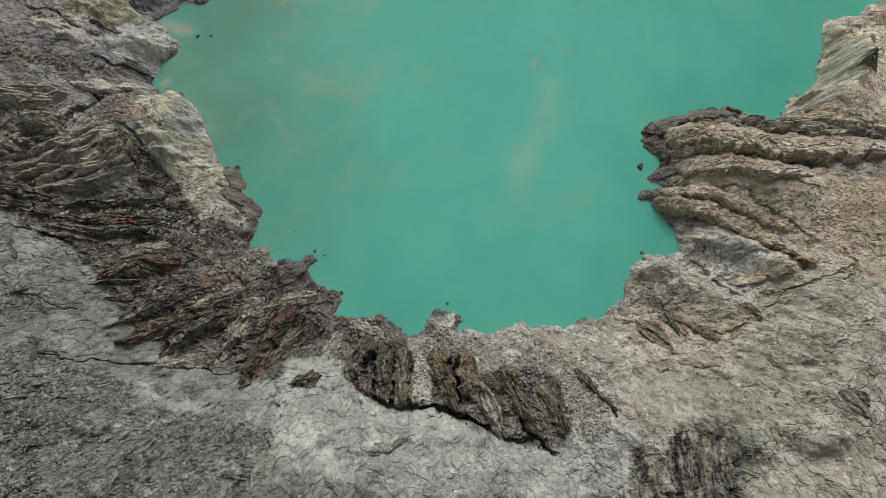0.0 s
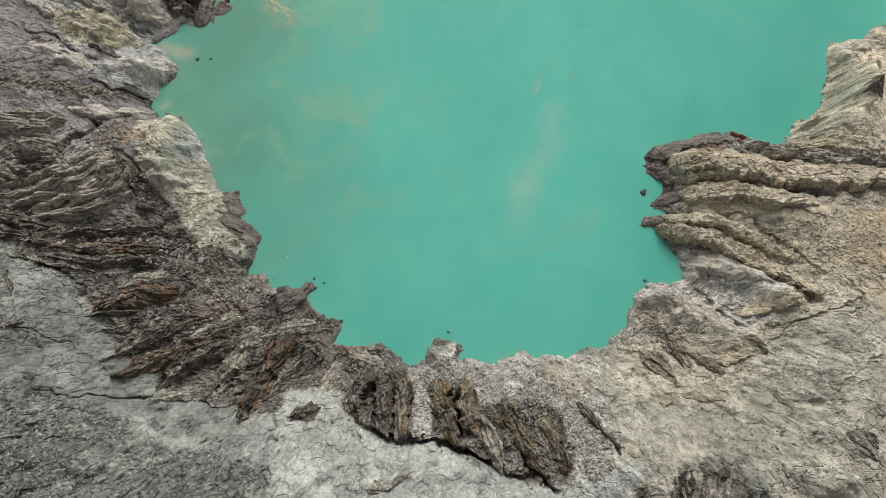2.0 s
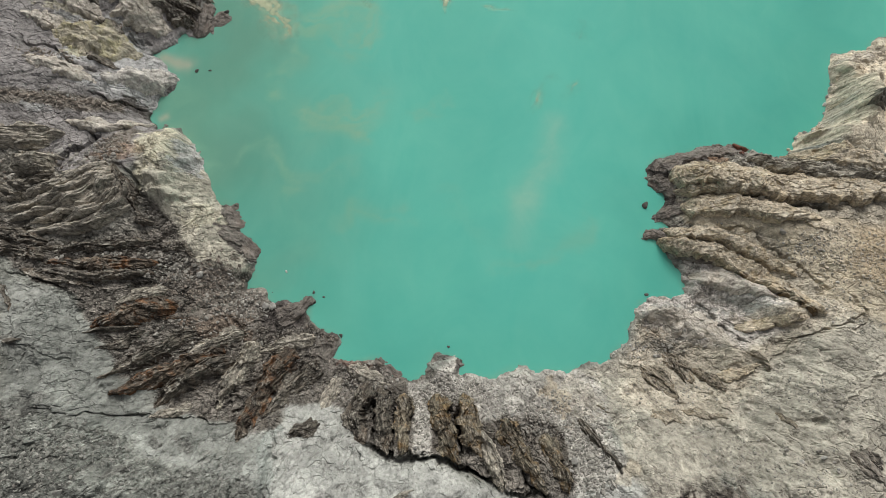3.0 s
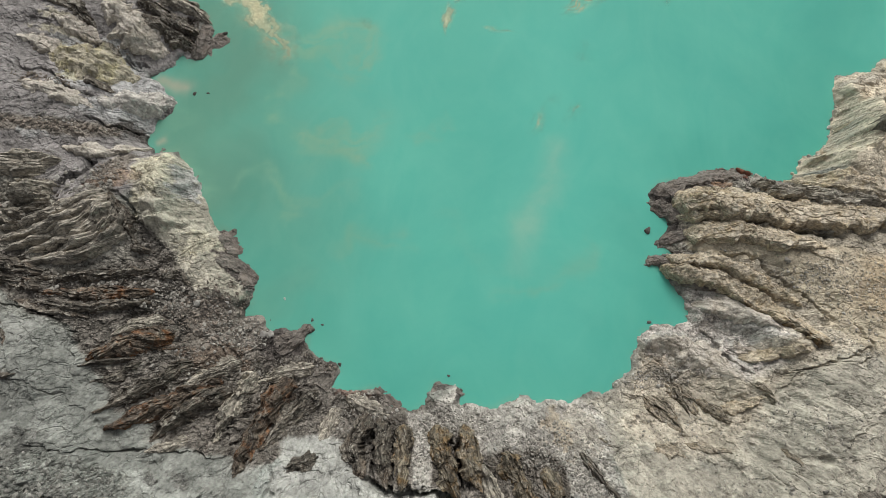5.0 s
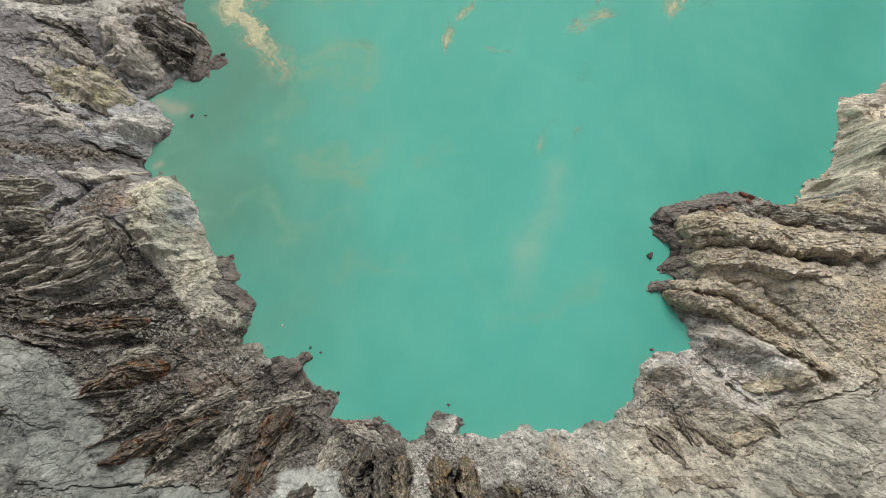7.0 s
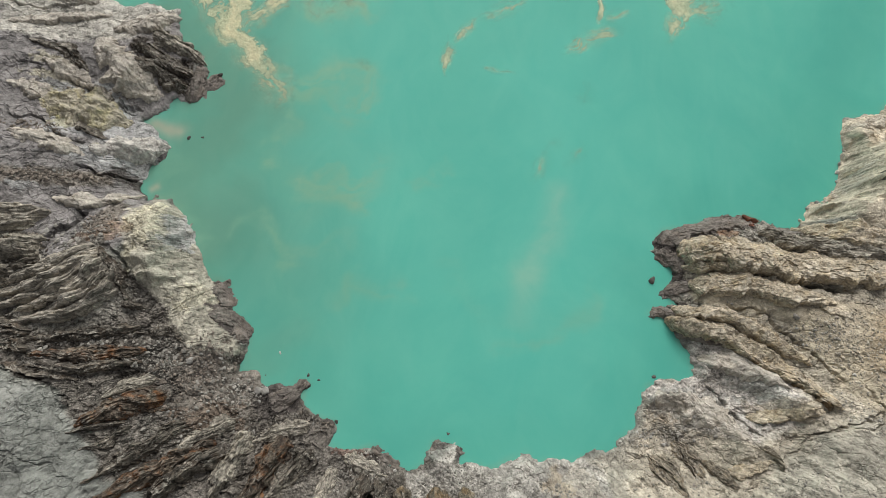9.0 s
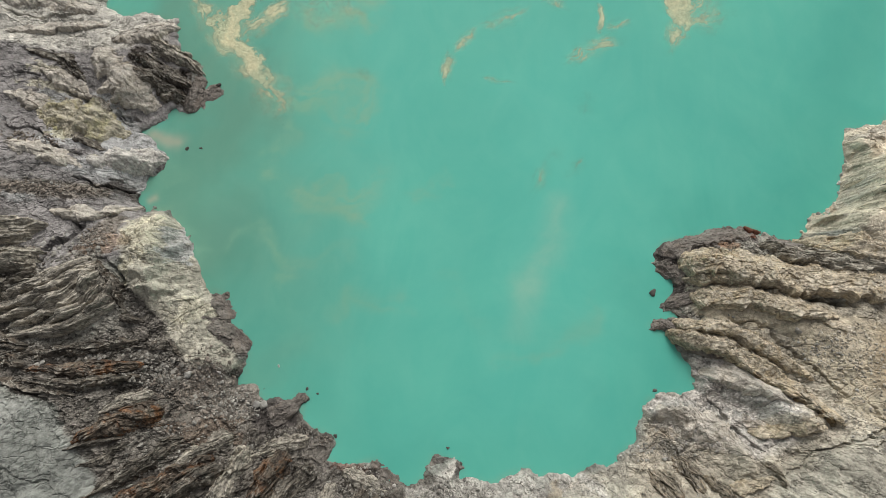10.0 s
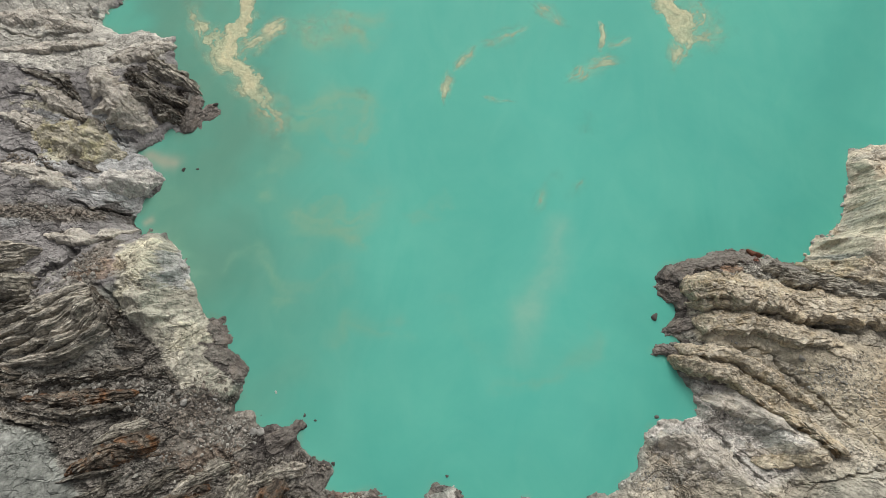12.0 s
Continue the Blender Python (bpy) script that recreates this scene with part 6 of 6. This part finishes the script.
talus("pale", (-92.0, 50.0), 14.0, 6.0, 160, 0.35, 1.4)
talus("pale", (-62.0, 24.0), 16.0, 9.0, 320, 0.3, 1.2)
talus("pale", (-100.0, 78.0), 9.0, 5.0, 160, 0.35, 1.5)
talus("brown", (-118.0, 112.0), 9.0, 2.2, 110, 0.4, 1.3)
talus("brown", (-108.0, 127.5), 9.0, 1.8, 110, 0.4, 1.3)
talus("pale", (38.0, -3.0), 4.6, 8.0, 700, 0.3, 1.2)
talus("pale", (28.0, 8.0), 12.0, 6.0, 700, 0.3, 1.1)
talus("pale", (7.0, 14.0), 10.0, 4.0, 450, 0.3, 1.0)
talus("pale", (-20.0, 15.0), 9.0, 6.0, 350, 0.3, 1.0)
talus("pale", (-56.0, 38.0), 9.0, 6.0, 450, 0.3, 1.1)
talus("cream", (108.0, 48.0), 13.0, 11.0, 900, 0.25, 0.9)
talus("brown", (-66.0, 40.0), 12.0, 8.0, 450, 0.35, 1.3)
talus("grey", (-86.0, -2.0), 12.0, 9.0, 380, 0.3, 1.3)
talus("pale", (-74.0, 46.0), 9.0, 5.0, 260, 0.35, 1.3)


def rubble(count, low, high, seed):
    """Stones too many to count, strewn where the ground is stony."""
    rng = np.random.default_rng(seed)
    x, y = rng.uniform(-135, 145, count * 9).astype(np.float32), rng.uniform(-26, 172, count * 9).astype(np.float32)
    keep = shore_distance(x, y)[0] > 0.6
    x, y = x[keep], y[keep]
    style = look_up(GRID_STYLE, x, y)
    clump = np.clip(0.5 + 0.9 * fbm(x / 6, y / 6, 3, 171), 0.02, 1.5)
    keep = rng.random(len(x)) < style[:, 5] * clump * 0.5
    x, y, style = x[keep][:count], y[keep][:count], style[keep][:count]
    size = (low * (high / low) ** (rng.random(len(x)) ** 2.0)).astype(np.float32)
    tint = (0.85 * style[:, :3] + 0.30 * np.array((0.30, 0.285, 0.255))) * rng.uniform(0.6, 1.2, (len(x), 1))
    strewn(x, y, size, tint, rng, "loose grey and tan rubble strewn over the slopes")


rubble(42000, 0.22, 0.8, 7)
